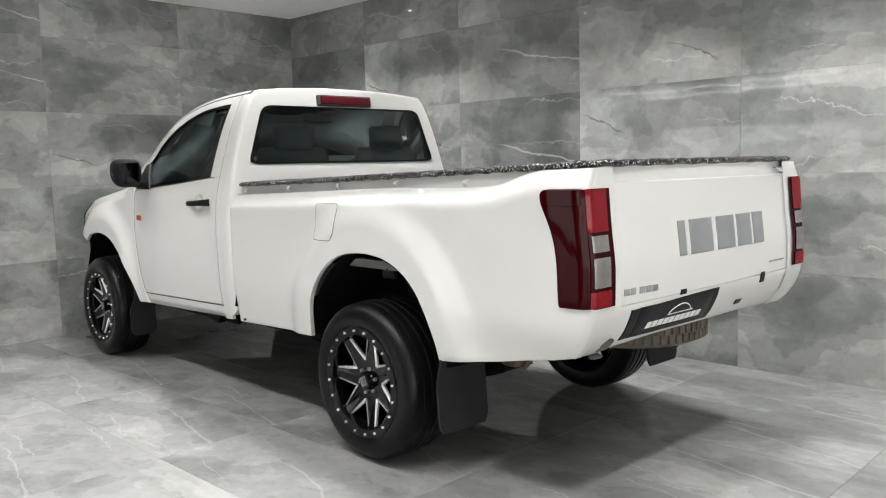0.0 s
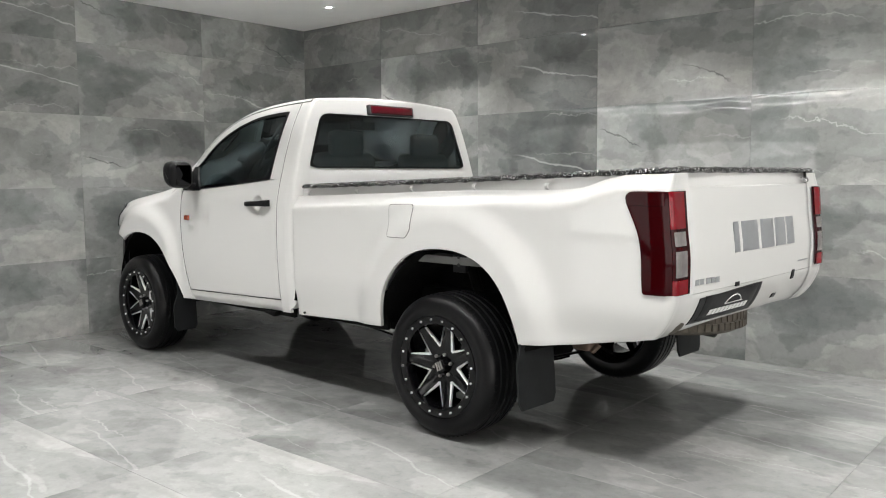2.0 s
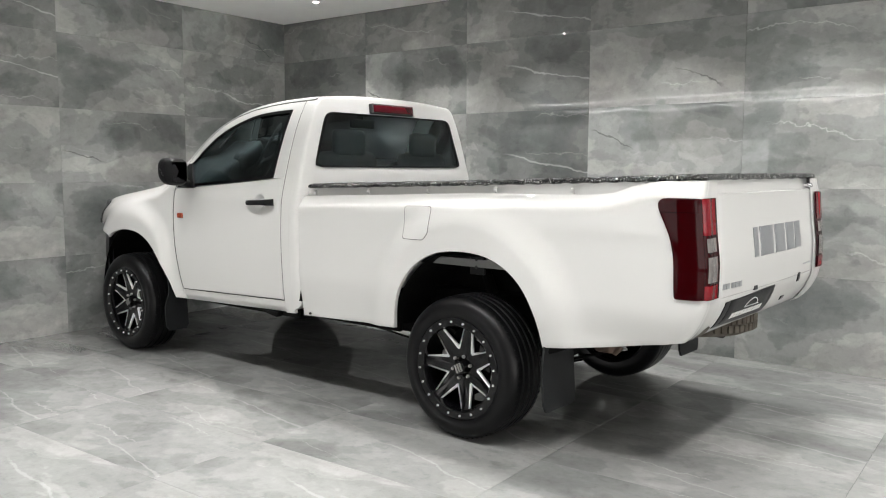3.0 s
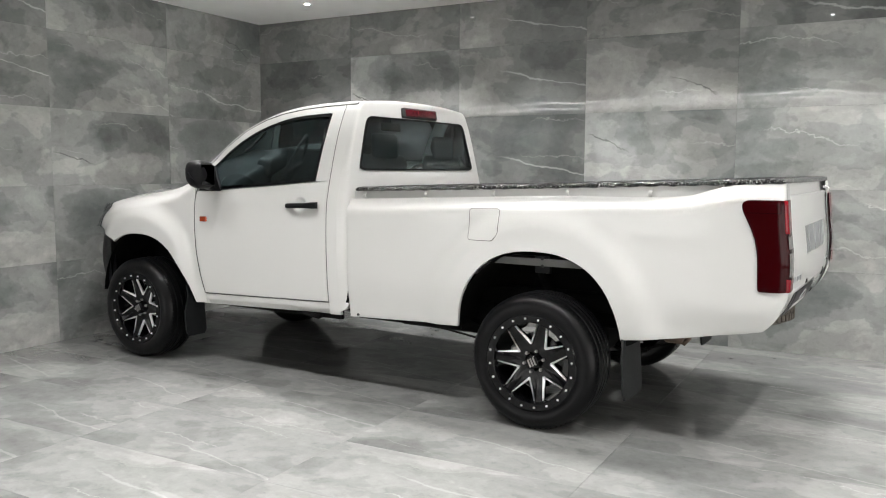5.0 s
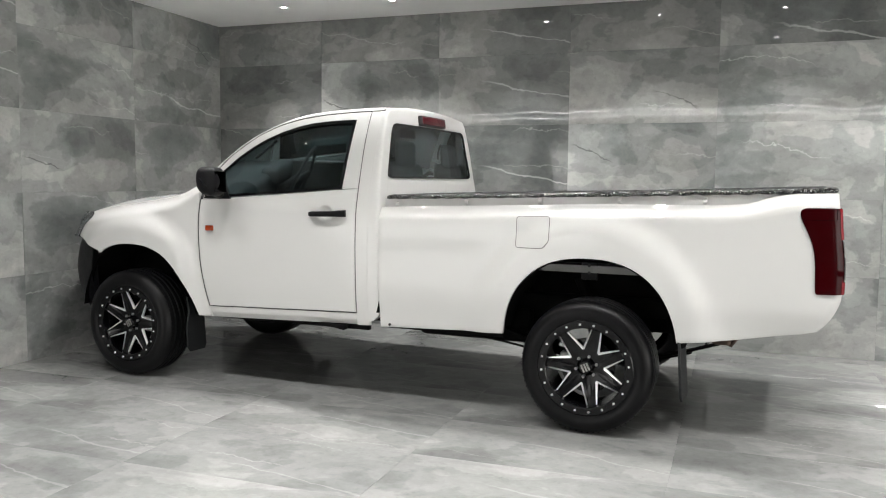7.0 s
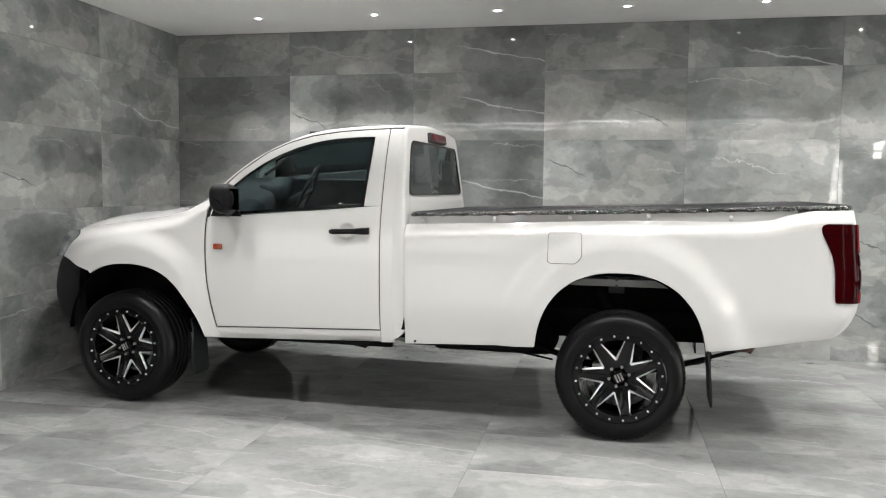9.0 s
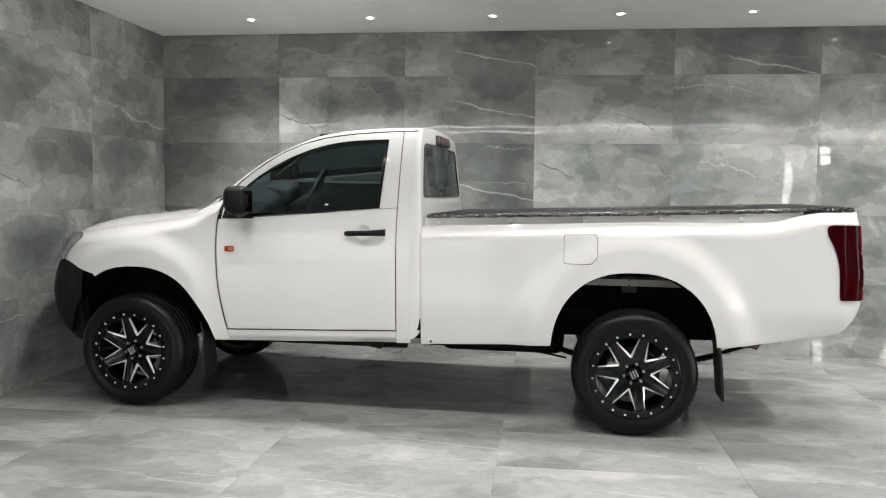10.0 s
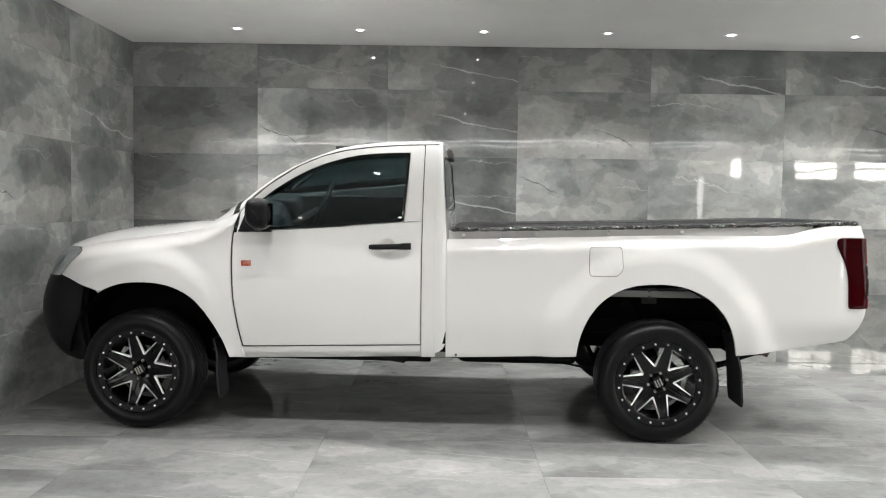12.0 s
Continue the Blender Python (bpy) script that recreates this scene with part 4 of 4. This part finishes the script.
for k in range(10):
    y0 = -0.465 + 0.0395 * k
    back_patch("plate_bar", y0, y0 + 0.033, lambda y: 0.697, lambda y: 0.724, 2, 2, WHITE_INK, plate, 0.0045, 0.003, roll=0.0005)
arc = [(-0.335 + 0.16 * k / 16, 0.742 + 0.032 * math.sin(math.pi * k / 16) ** 0.7) for k in range(17)]
part("plate_emblem", Build().tube([(gate_x(y, z) + 0.0045, y, z) for y, z in arc], 0.0025, 6).tube([(gate_x(y, 0.74) + 0.0045, y, 0.738) for y in (-0.34, -0.25, -0.16)], 0.002, 6), WHITE_INK, plate)
for y0, y1, z0, z1 in ((-0.280, -0.240, 0.812, 0.832), (0.408, 0.442, 0.780, 0.828), (0.236, 0.284, 0.698, 0.720)):
    back_patch("panel_slot", y0, y1, lambda y: z0, lambda y: z1, 3, 3, PLATE, valance, 0.0035, 0.02)
back_patch("tow_notch", -0.700, -0.628, lambda y: 0.634, lambda y: 0.650 + 0.040 * math.sin(math.pi * min(max((y + 0.715) / 0.10, 0.0), 1.0)) ** 0.6, 8, 4, SPARE, valance, 0.003, 0.02)

# soft cover over the bed
b = Build()
outline = rounded([(1.915, -0.825), (1.915, 0.825), (4.375, 0.80), (4.375, -0.80)], 0.05, 6)
rail_z = Curve((1.88, 1.251), (3.29, 1.291), (4.40, 1.328))
rows = []
rough_edge = random.Random(3)
for inset, dz in ((0.010, -0.003), (0.0, 0.001), (-0.002, 0.005), (-0.002, 0.010), (0.0, 0.015), (0.006, 0.020), (0.018, 0.023), (0.05, 0.0226), (0.2, 0.0224), (0.7, 0.0216)):
    row = []
    for u, y in resample(outline + outline[:1], 901)[:-1]:
        k = 1 - inset / 0.83
        uu, yy = 3.145 + (u - 3.145) * (1 - inset / 1.23), y * k
        j = 0.0012
        row.append((uu, yy + rough_edge.uniform(-j, j), rail_z(uu) + dz + 0.002 * math.sin(u * 61 + y * 37) + rough_edge.uniform(-j, j)))
    rows.append(row)
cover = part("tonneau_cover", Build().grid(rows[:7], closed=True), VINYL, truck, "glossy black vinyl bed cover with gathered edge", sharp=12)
sheet = Build().grid(rows[6:], closed=True)
start = (len(rows) - 7) * 900
sheet.f.append(tuple(range(start, start + 900)))
part("cover_sheet", sheet, VINYL_SHEET, cover)

# inner bed box, floor pan and frame rails
b = Build().box((1.93, -0.74, 0.86), (4.33, 0.74, 0.90)).box((1.93, -0.74, 0.90), (1.96, 0.74, 1.24)).box((1.96, -0.775, 0.86), (2.62, -0.745, 1.24)).box((3.70, -0.775, 0.86), (4.30, -0.745, 1.24)).box((2.62, -0.62, 0.90), (3.70, -0.60, 1.05)).box((2.62, -0.745, 1.05), (3.70, -0.60, 1.07))
b.box((1.96, 0.745, 0.86), (2.62, 0.775, 1.24)).box((3.70, 0.745, 0.86), (4.30, 0.775, 1.24)).box((2.62, 0.60, 0.90), (3.70, 0.62, 1.05)).box((2.62, 0.60, 1.05), (3.70, 0.745, 1.07))
part("bed_tub", b, PRIMER, truck, weld=0.002)
b = Build()
for y in (-0.50, 0.50):
    b.box((-0.62, y - 0.05, 0.44), (1.1, y + 0.05, 0.56), bevel=0.01).box((1.0, y - 0.05, 0.47), (2.75, y + 0.05, 0.60), bevel=0.01).box((2.65, y - 0.05, 0.60), (4.20, y + 0.05, 0.70), bevel=0.01)
for u in (-0.4, 0.7, 1.5, 2.3):
    b.box((u - 0.04, -0.5, 0.46), (u + 0.04, 0.5, 0.54), bevel=0.01)
part("chassis_frame", b, UNDER, truck, "black ladder chassis frame")
part("floor_pan", Build().box((0.52, -0.80, 0.50), (1.90, 0.80, 0.55), bevel=0.01), UNDER, truck)
part("engine_undertray", Build().box((-0.55, -0.45, 0.55), (0.5, 0.45, 1.0), bevel=0.03), UNDER, truck)
for y0, y1 in ((-0.80, -0.77), (0.77, 0.80)):
    part("sill_flange", Build().box((0.60, y0, 0.436), (1.80, y1, 0.50), bevel=0.008), UNDER, truck)
    part("bed_flange", Build().box((1.93, y0, 0.464), (2.66, y1, 0.55), bevel=0.008), UNDER, truck)
# black strips stand in for the shade inside the cab-bed gap
for side in (-1, 1):
    part("gap_seal", Build().box((1.862, min(side * 0.80, side * 0.851), 0.56), (1.8925, max(side * 0.80, side * 0.851), 1.09), bevel=0.004), UNDER, truck)
for side in (-1, 1):
    br = Build().grid([[(1.46, side * 0.842, 0.462), (1.66, side * 0.842, 0.467), (1.64, side * 0.842, 0.432)], [(1.46, side * 0.80, 0.462), (1.66, side * 0.80, 0.467), (1.64, side * 0.80, 0.432)]], closed=True)
    br.f += [(0, 1, 2), (5, 4, 3)]
    part("jacking_bracket", br, UNDER, truck, "small black bracket under the sill")
    part("body_plug", Build().tube([(1.957, side * 0.828, 0.492), (1.957, side * 0.842, 0.492)], 0.0075, 10), PAINT_SEAM, truck)
    part("brake_cable", Build().tube([(2.30, side * 0.74, 0.470), (2.42, side * 0.76, 0.462), (2.56, side * 0.77, 0.452), (2.66, side * 0.76, 0.436), (2.78, side * 0.72, 0.405)], 0.0065, 8), UNDER, truck, "thin black brake cable")
part("fuel_tank", Build().box((1.95, -0.42, 0.36), (2.75, -0.02, 0.52), bevel=0.05), UNDER, truck)
part("rear_axle", Build().tube([(AXLE, -0.70, TYRE_R), (AXLE, -0.14, TYRE_R), (AXLE, -0.1, TYRE_R), (AXLE, 0.1, TYRE_R), (AXLE, 0.14, TYRE_R), (AXLE, 0.70, TYRE_R)], [0.045, 0.05, 0.13, 0.13, 0.05, 0.045], 16), UNDER, truck)
part("front_axle", Build().tube([(0, -0.70, TYRE_R), (0, 0.70, TYRE_R)], 0.045, 12), UNDER, truck)
for y in (-0.56, 0.56):
    pts = [(lerp(AXLE - 0.62, AXLE + 0.68, k / 16), y, 0.50 - 0.14 * math.sin(math.pi * k / 16)) for k in range(17)]
    b = Build()
    for lift, cut in ((0.0, 0), (-0.013, 2), (-0.026, 4)):
        p = pts[cut:len(pts) - cut]
        b.grid([[(x, yy - 0.03, z + lift), (x, yy + 0.03, z + lift), (x, yy + 0.03, z + lift - 0.011), (x, yy - 0.03, z + lift - 0.011)] for x, yy, z in p], closed=True)
    part("leaf_spring", b, UNDER, truck)
    part("shock_absorber", Build().tube([(AXLE + 0.08, y, 0.38), (AXLE - 0.14, y * 0.9, 0.80)], 0.03, 10), UNDER, truck)
part("exhaust_pipe", Build().tube([(2.2, 0.30, 0.40), (2.9, 0.32, 0.46), (3.5, 0.38, 0.50), (3.8, 0.30, 0.490), (3.95, 0.23, 0.500), (4.10, 0.20, 0.500)], [0.028, 0.03, 0.03, 0.03, 0.03, 0.036], 14, caps=False).tube([(4.096, 0.20, 0.500), (4.03, 0.215, 0.500)], [0.033, 0.02], 14), SOOT, truck, "sooty dark exhaust tail pipe")
part("tow_bracket", Build().box((3.80, -0.68, 0.50), (3.90, -0.58, 0.62), bevel=0.02).tube([(3.86, -0.64, 0.52), (3.90, -0.64, 0.50), (3.92, -0.62, 0.53)], 0.014, 8), RUST, truck)
b = Build().box((3.10, -0.735, 0.82), (3.19, -0.715, 0.95), bevel=0.004)
br = part("arch_bracket", b, FLAP, truck, "dark steel bracket inside the wheel arch")
for z in (0.86, 0.90):
    part("bolt", Build().tube([(3.145, -0.733, z), (3.145, -0.742, z)], 0.009, 8), PAINT_SEAM, br)

# wheel housings
for cu, fn, r0 in ((0.02, front_arch, 0.52), (3.158, rear_arch, 0.535)):
    for side in (-1, 1):
        b = Build()
        rows = []
        for w in (0.858, 0.80, 0.66, 0.44):
            k = 1.03 if w > 0.84 else 1.05
            rows.append([(cu + r0 * 0.93 * k * math.cos(a), side * w, 0.40 + (r0 + 0.01) * k * math.sin(a)) for a in (math.pi * j / 28 for j in range(29))])
        top, foot = (0.93, 0.50) if cu > 1 else (1.0, 0.455)
        rows = [[(x, y, max(min(z, top), foot)) for x, y, z in r] for r in rows]
        b.grid(rows)
        b.add(rows[-1], [tuple(range(29))])
        part("wheel_housing", b, UNDER, truck)

# mudflaps
for u, z0, z1, wid in ((3.668, 0.225, 0.66, 0.295), (0.490, 0.205, 0.56, 0.19)):
    for side in (-1, 1):
        b = Build()
        rows = []
        for k in range(13):
            v = k / 12
            z = lerp(z0, z1, v)
            x = u + 0.010 - 0.030 * v - 0.02 * smooth(0.6, 1.0, v)
            cut = 0.02 * (1 - smooth(0.0, 0.10, v)) ** 2
            y0, y1 = 0.915 - 0.05 * smooth(0.45, 0.85, v) - cut, 0.925 - wid + cut
            rows.append([(x - 0.006, side * y0, z), (x - 0.006, side * y1, z), (x + 0.006, side * y1, z), (x + 0.006, side * y0, z)])
        b.grid(rows, closed=True)
        b.f += [(0, 1, 2, 3), (48, 49, 50, 51)[::-1]]
        part("mudflap", b, FLAP, truck, "black rubber mudflap")

# ---- wheels, built at the origin with the outer face towards -y ----


def tyre_profile():
    return [(0.246, 0.035), (0.252, 0.012), (0.262, 0.004), (0.285, -0.006), (0.312, -0.006), (0.330, 0.000), (0.345, 0.012), (0.355, 0.026), (0.3605, 0.040),
            (0.3635, 0.062), (0.357, 0.066), (0.357, 0.072), (0.3645, 0.076), (0.3658, 0.108), (0.358, 0.112), (0.358, 0.119), (0.366, 0.123), (0.366, 0.150), (0.358, 0.154), (0.358, 0.161), (0.3658, 0.165),
            (0.3645, 0.198), (0.357, 0.202), (0.357, 0.208), (0.3635, 0.212), (0.3605, 0.234), (0.352, 0.252), (0.335, 0.268), (0.30, 0.276), (0.262, 0.270), (0.248, 0.25)]


def v_bar(a, w):
    """One bright V: two chamfered bars that meet towards the hub and open to the rim."""
    b = Build()
    tip, half = math.radians(a), math.radians(18.5)
    r0, r1 = 0.097, 0.210
    for s in (-1, 1):
        p0 = Vector((r0 * math.cos(tip), 0, r0 * math.sin(tip)))
        p1 = Vector((r1 * math.cos(tip + s * half), 0, r1 * math.sin(tip + s * half)))
        d = (p1 - p0).normalized()
        n = Vector((-d.z, 0, d.x)) * s
        y0, y1 = 0.052, 0.030
        rows = []
        for t in (0.0, 0.5, 1.0):
            c = p0.lerp(p1, t)
            y = lerp(y0, y1, t)
            w_ = w * lerp(1.25, 0.45, t)
            rows.append([tuple(c - n * w_ * 0.55 + Vector((0, y + 0.012, 0))), tuple(c - n * w_ * 0.5 + Vector((0, y + 0.002, 0))), tuple(c + n * w_ * 0.5 + Vector((0, y - 0.003, 0))), tuple(c + n * w_ * 0.55 + Vector((0, y + 0.012, 0)))])
        start = len(b.v)
        b.grid(rows, closed=True)
        b.f += [tuple(start + k for k in (3, 2, 1, 0)), tuple(start + k for k in (8, 9, 10, 11))]
    return b


def make_wheel():
    rim_ = Build().turn([(0.262, 0.012), (0.262, 0.004), (0.256, 0.000), (0.222, 0.001), (0.216, 0.006), (0.214, 0.024), (0.212, 0.10), (0.205, 0.19), (0.225, 0.215), (0.25, 0.235)], 64)
    step = 360.0 / 7
    face, low = [], []
    for k in range(7):
        for a, r, y in ((k * step, 0.088, 0.054), (k * step + 19.5, 0.2, 0.034), (k * step + 21.0, 0.218, 0.022), (k * step + step / 2, 0.219, 0.020), (k * step + step - 21.0, 0.218, 0.022), (k * step + step - 19.5, 0.2, 0.034)):
            t = math.radians(a)
            face.append((r * math.cos(t), y, r * math.sin(t)))
    mid = [(x * 0.62 if math.hypot(x, z) > 0.1 else x * 0.93, 0.050, z * 0.62 if math.hypot(x, z) > 0.1 else z * 0.93) for x, y, z in face]
    hub = [(0.052 * x / math.hypot(x, z), 0.052, 0.052 * z / math.hypot(x, z)) for x, y, z in face]
    low = [(x, y + 0.045, z) for x, y, z in face]
    rim_.grid([low, face, mid, hub], closed=True)
    rim_.turn([(0.0005, 0.075), (0.150, 0.085), (0.150, 0.10), (0.0005, 0.10)], 32)
    rim = new("wheel", rim_.mesh("wheel", GLOSS_BLACK, sharp=28))
    rim.parent = truck
    tagged(rim, "black alloy wheel with seven bright V spokes")
    t = Build().turn(tyre_profile(), 72)
    for k in range(72):
        a = 2 * math.pi * k / 72
        m = Matrix.Rotation(-a, 4, "Y")
        t.box((0.352, 0.034, -0.0032), (0.3618, 0.058, 0.0036), m).box((0.352, 0.216, -0.0036), (0.3618, 0.240, 0.0036), m)
    part("tyre", t, RUBBER, rim, "black road tyre with circumferential grooves")
    stud = Build().turn([(0.0005, -0.007), (0.0048, -0.007), (0.0062, -0.004), (0.0062, 0.004)], 8).mesh("rim_stud", STEEL)
    for k in range(20):
        a = 2 * math.pi * (k + 0.5) / 20
        ob = new("rim_stud", stud)
        ob.parent = rim
        ob.matrix_basis = Matrix.Translation((0.2385 * math.cos(a), 0.0, 0.2385 * math.sin(a)))
    for k in range(7):
        part("spoke_edge", v_bar(k * step, 0.0098), STEEL, rim)
    nut = Build().turn([(0.0005, -0.012), (0.007, -0.012), (0.009, -0.008), (0.009, 0.02)], 6).mesh("lug_nut", DULL_STEEL)
    for k in range(6):
        a = 2 * math.pi * k / 6 + 0.3
        ob = new("lug_nut", nut)
        ob.parent = rim
        ob.matrix_basis = Matrix.Translation((0.058 * math.cos(a), 0.05, 0.058 * math.sin(a)))
    part("centre_cap", Build().turn([(0.0005, 0.022), (0.032, 0.023), (0.036, 0.027), (0.041, 0.05), (0.043, 0.06)], 24), GLOSS_BLACK, rim)
    bars = Build()
    for k in range(3):
        bars.box((-0.022, 0.019, -0.020 + 0.016 * k), (0.022, 0.024, -0.010 + 0.016 * k), Matrix.Rotation(radians(62), 4, "Y"))
    part("cap_badge", bars, DULL_STEEL, rim)
    part("brake_disc", Build().turn([(0.06, 0.10), (0.06, 0.085), (0.145, 0.085), (0.145, 0.105), (0.06, 0.105)], 40).box((-0.155, 0.075, -0.05), (-0.09, 0.125, 0.06), bevel=0.01), DULL_STEEL, rim)
    return rim


wheel = make_wheel()
FACE = 0.947
wheel.matrix_basis = pose(0, -FACE, TYRE_R, 0, -180, 0)
copy_thing(wheel, pose(AXLE, -FACE, TYRE_R, 0, 2, 0))
copy_thing(wheel, pose(0, FACE, TYRE_R, 0, 11, 180))
copy_thing(wheel, pose(AXLE, FACE, TYRE_R, 0, 27, 180))

# spare wheel slung under the tail
sp = Build().turn([(0.20, -0.10), (0.25, -0.115), (0.32, -0.11), (0.35, -0.09), (0.36, -0.05), (0.36, 0.05), (0.35, 0.09), (0.32, 0.11), (0.25, 0.115), (0.20, 0.10), (0.20, -0.10)], 48)
for k in range(60):
    for r, (z0, z1) in enumerate(((-0.088, -0.052), (-0.045, -0.006), (0.006, 0.045), (0.052, 0.088))):
        a = 2 * math.pi * (k + 0.4 * r) / 60
        sp.box((0.345, z0, -0.014), (0.367, z1, 0.014), Matrix.Rotation(-a, 4, "Y"))
sp.v = [(x * 0.97 + 3.97, z * 0.97, y + 0.660) for x, y, z in sp.v]
part("spare_tyre", sp, SPARE, truck, "dusty spare tyre slung under the tail")

# ---- cab interior ----
for y in (-0.36, 0.36):
    b = Build().box((1.02, y - 0.25, 0.80), (1.56, y + 0.25, 0.94), bevel=0.05)
    b.box((-0.07, y - 0.25, 0.0), (0.07, y + 0.25, 0.60), Matrix.Translation((1.58, 0, 0.88)) @ Matrix.Rotation(radians(12), 4, "Y"), bevel=0.055)
    seat = part("seat", b, SEAT, truck, "dark grey cloth cab seat")
    part("headrest", Build().box((-0.05, y - 0.14, 0.0), (0.05, y + 0.14, 0.17), Matrix.Translation((1.715, 0, 1.445)) @ Matrix.Rotation(radians(8), 4, "Y"), bevel=0.04).tube([(1.71, y - 0.05, 1.42), (1.722, y - 0.05, 1.53)], 0.007, 8).tube([(1.71, y + 0.05, 1.42), (1.722, y + 0.05, 1.53)], 0.007, 8), SEAT, seat)
part("dashboard", Build().box((0.42, -0.76, 0.95), (0.80, 0.76, 1.245), bevel=0.06).box((0.70, 0.18, 1.16), (0.86, 0.56, 1.285), bevel=0.04), DASH, truck)
b = Build()
ringp = []
for k in range(37):
    a = 2 * math.pi * k / 36
    ringp.append((0.985 + 0.075 * math.sin(a), 0.37 + 0.185 * math.cos(a), 1.20 + 0.165 * math.sin(a)))
b.tube(ringp, 0.014, 8, caps=False).tube([(0.985, 0.19, 1.20), (0.97, 0.37, 1.20), (0.985, 0.55, 1.20)], 0.018, 8).tube([(0.97, 0.37, 1.20), (0.78, 0.37, 1.10)], 0.03, 10)
part("steering_wheel", b, DASH, truck)
part("door_card", Build().box((0.66, -0.83, 0.60), (1.72, -0.80, 1.235), bevel=0.01).box((0.66, 0.80, 0.60), (1.72, 0.83, 1.235), bevel=0.01), DASH, truck)
part("headliner", Build().box((1.15, -0.56, 1.765), (1.83, 0.56, 1.785), bevel=0.005), SEAT, truck)
part("grab_handle", Build().tube([(0.90, 0.60, 1.47), (0.94, 0.575, 1.50), (1.02, 0.565, 1.565), (1.05, 0.585, 1.59)], 0.012, 8).tube([(0.90, -0.60, 1.47), (0.94, -0.575, 1.50), (1.02, -0.565, 1.565), (1.05, -0.585, 1.59)], 0.012, 8), DASH, truck)
part("inner_mirror", Build().box((1.09, -0.10, 1.62), (1.115, 0.12, 1.68), bevel=0.01).tube([(1.10, 0.01, 1.66), (1.13, 0.01, 1.75)], 0.008, 8), DASH, truck)
b = Build()
for y in (-0.69, 0.69):
    b.box((-0.005, -0.025, -0.55), (0.005, 0.025, 0.0), Matrix.Translation((1.74, y, 1.60)) @ Matrix.Rotation(radians(-7 if y < 0 else 7), 4, "X"), bevel=0.002)
part("seat_belt", b, DASH, truck)


# ---- tiles of walls and floor ----
TILE_MESHES = {}


def tile_mesh(w, h, material):
    """A tile lying in its own xy plane, face up, with an eased edge."""
    key = (round(w, 3), round(h, 3), material.name)
    if key not in TILE_MESHES:
        a, b, e = w / 2, h / 2, 0.0007
        b_ = Build()
        rings = [[(-x, -y, z), (x, -y, z), (x, y, z), (-x, y, z)] for x, y, z in ((a, b, -0.010), (a, b, -e), (a - e, b - e, 0.0))]
        b_.grid(rings, closed=True)
        b_.f.append((8, 9, 10, 11))
        TILE_MESHES[key] = b_.mesh("tile", material, sharp=20)
    return TILE_MESHES[key]


GAP = 0.0011
LAY = random.Random(7)


def lay(parent, m, u0, u1, v0, v1, material, tilt=0.0):
    ob = new("tile", tile_mesh(u1 - u0 - GAP, v1 - v0 - GAP, material))
    ob.parent = parent
    ob.matrix_basis = m @ pose((u0 + u1) / 2, (v0 + v1) / 2, 0, LAY.uniform(-tilt, tilt), LAY.uniform(-tilt, tilt), 0)


back_plane = Matrix(((1, 0, 0, 0), (0, 0, -1, 0), (0, 1, 0, 0), (0, 0, 0, 1)))
left_plane = Matrix(((0, 0, 1, 0), (1, 0, 0, 0), (0, 1, 0, 0), (0, 0, 0, 1)))
# prints of the tiles, a string for each course from the floor up, from the corner outwards
BACK_PRINTS = ["CACBDBDADBDAF", "CEABDBDFBDDAB", "CEABDDFBDADBD", "CBAEDEDBFDADB", "CCACAAEADBCAE"]
# pale left-wall prints and the dark corner column also stand in for light and shade
LEFT_PRINTS = ["DDD", "DDD", "DBD", "FDF", "EBF"]
for i, (a, b) in enumerate(zip(BACK_COLS, BACK_COLS[1:])):
    for j, (c, d) in enumerate(zip(WALL_ROWS, WALL_ROWS[1:])):
        lay(wall_back, back_plane, a, b, c, d, WALL_PRINTS[BACK_PRINTS[j][i % 13]], 0.16)
for i, (a, b) in enumerate(zip(LEFT_COLS[1:], LEFT_COLS)):
    for j, (c, d) in enumerate(zip(WALL_ROWS, WALL_ROWS[1:])):
        lay(wall_left, left_plane, a, b, c, d, WALL_PRINTS[LEFT_PRINTS[j][i]], 0.16)
FLOOR_COLS = [-0.335] + [0.91 + 1.245 * k for k in range(12)] + [ROOM_X]
FLOOR_ROWS = [0.0] + [-0.21 - 0.618 * k for k in range(14)] + [-8.244 - 1.236 * k for k in range(1, 5)] + [ROOM_Y]
for i, (a, b) in enumerate(zip(FLOOR_COLS, FLOOR_COLS[1:])):
    for c, d in zip(FLOOR_ROWS[1:], FLOOR_ROWS):
        lay(floor, pose(0, 0, 0), a, b, c, d, FLOOR_TILE)

# the same tiles in the side bay, seen only in reflections
bay = Build()
for i in range(11):
    x1 = -0.335 - 1.245 * i
    x0 = max(x1 - 1.245, ROOM_LEFT)
    for c, d in zip(FLOOR_ROWS[1:], FLOOR_ROWS):
        d = min(d, STUB_Y)
        if d - c > 0.05 and x1 - x0 > 0.05:
            bay.box((x0 + GAP, c + GAP, -0.010), (x1 - GAP, d - GAP, 0.0))
tagged(part("tiles", bay, FLOOR_TILE, floor, sharp=20), kind="stuff")
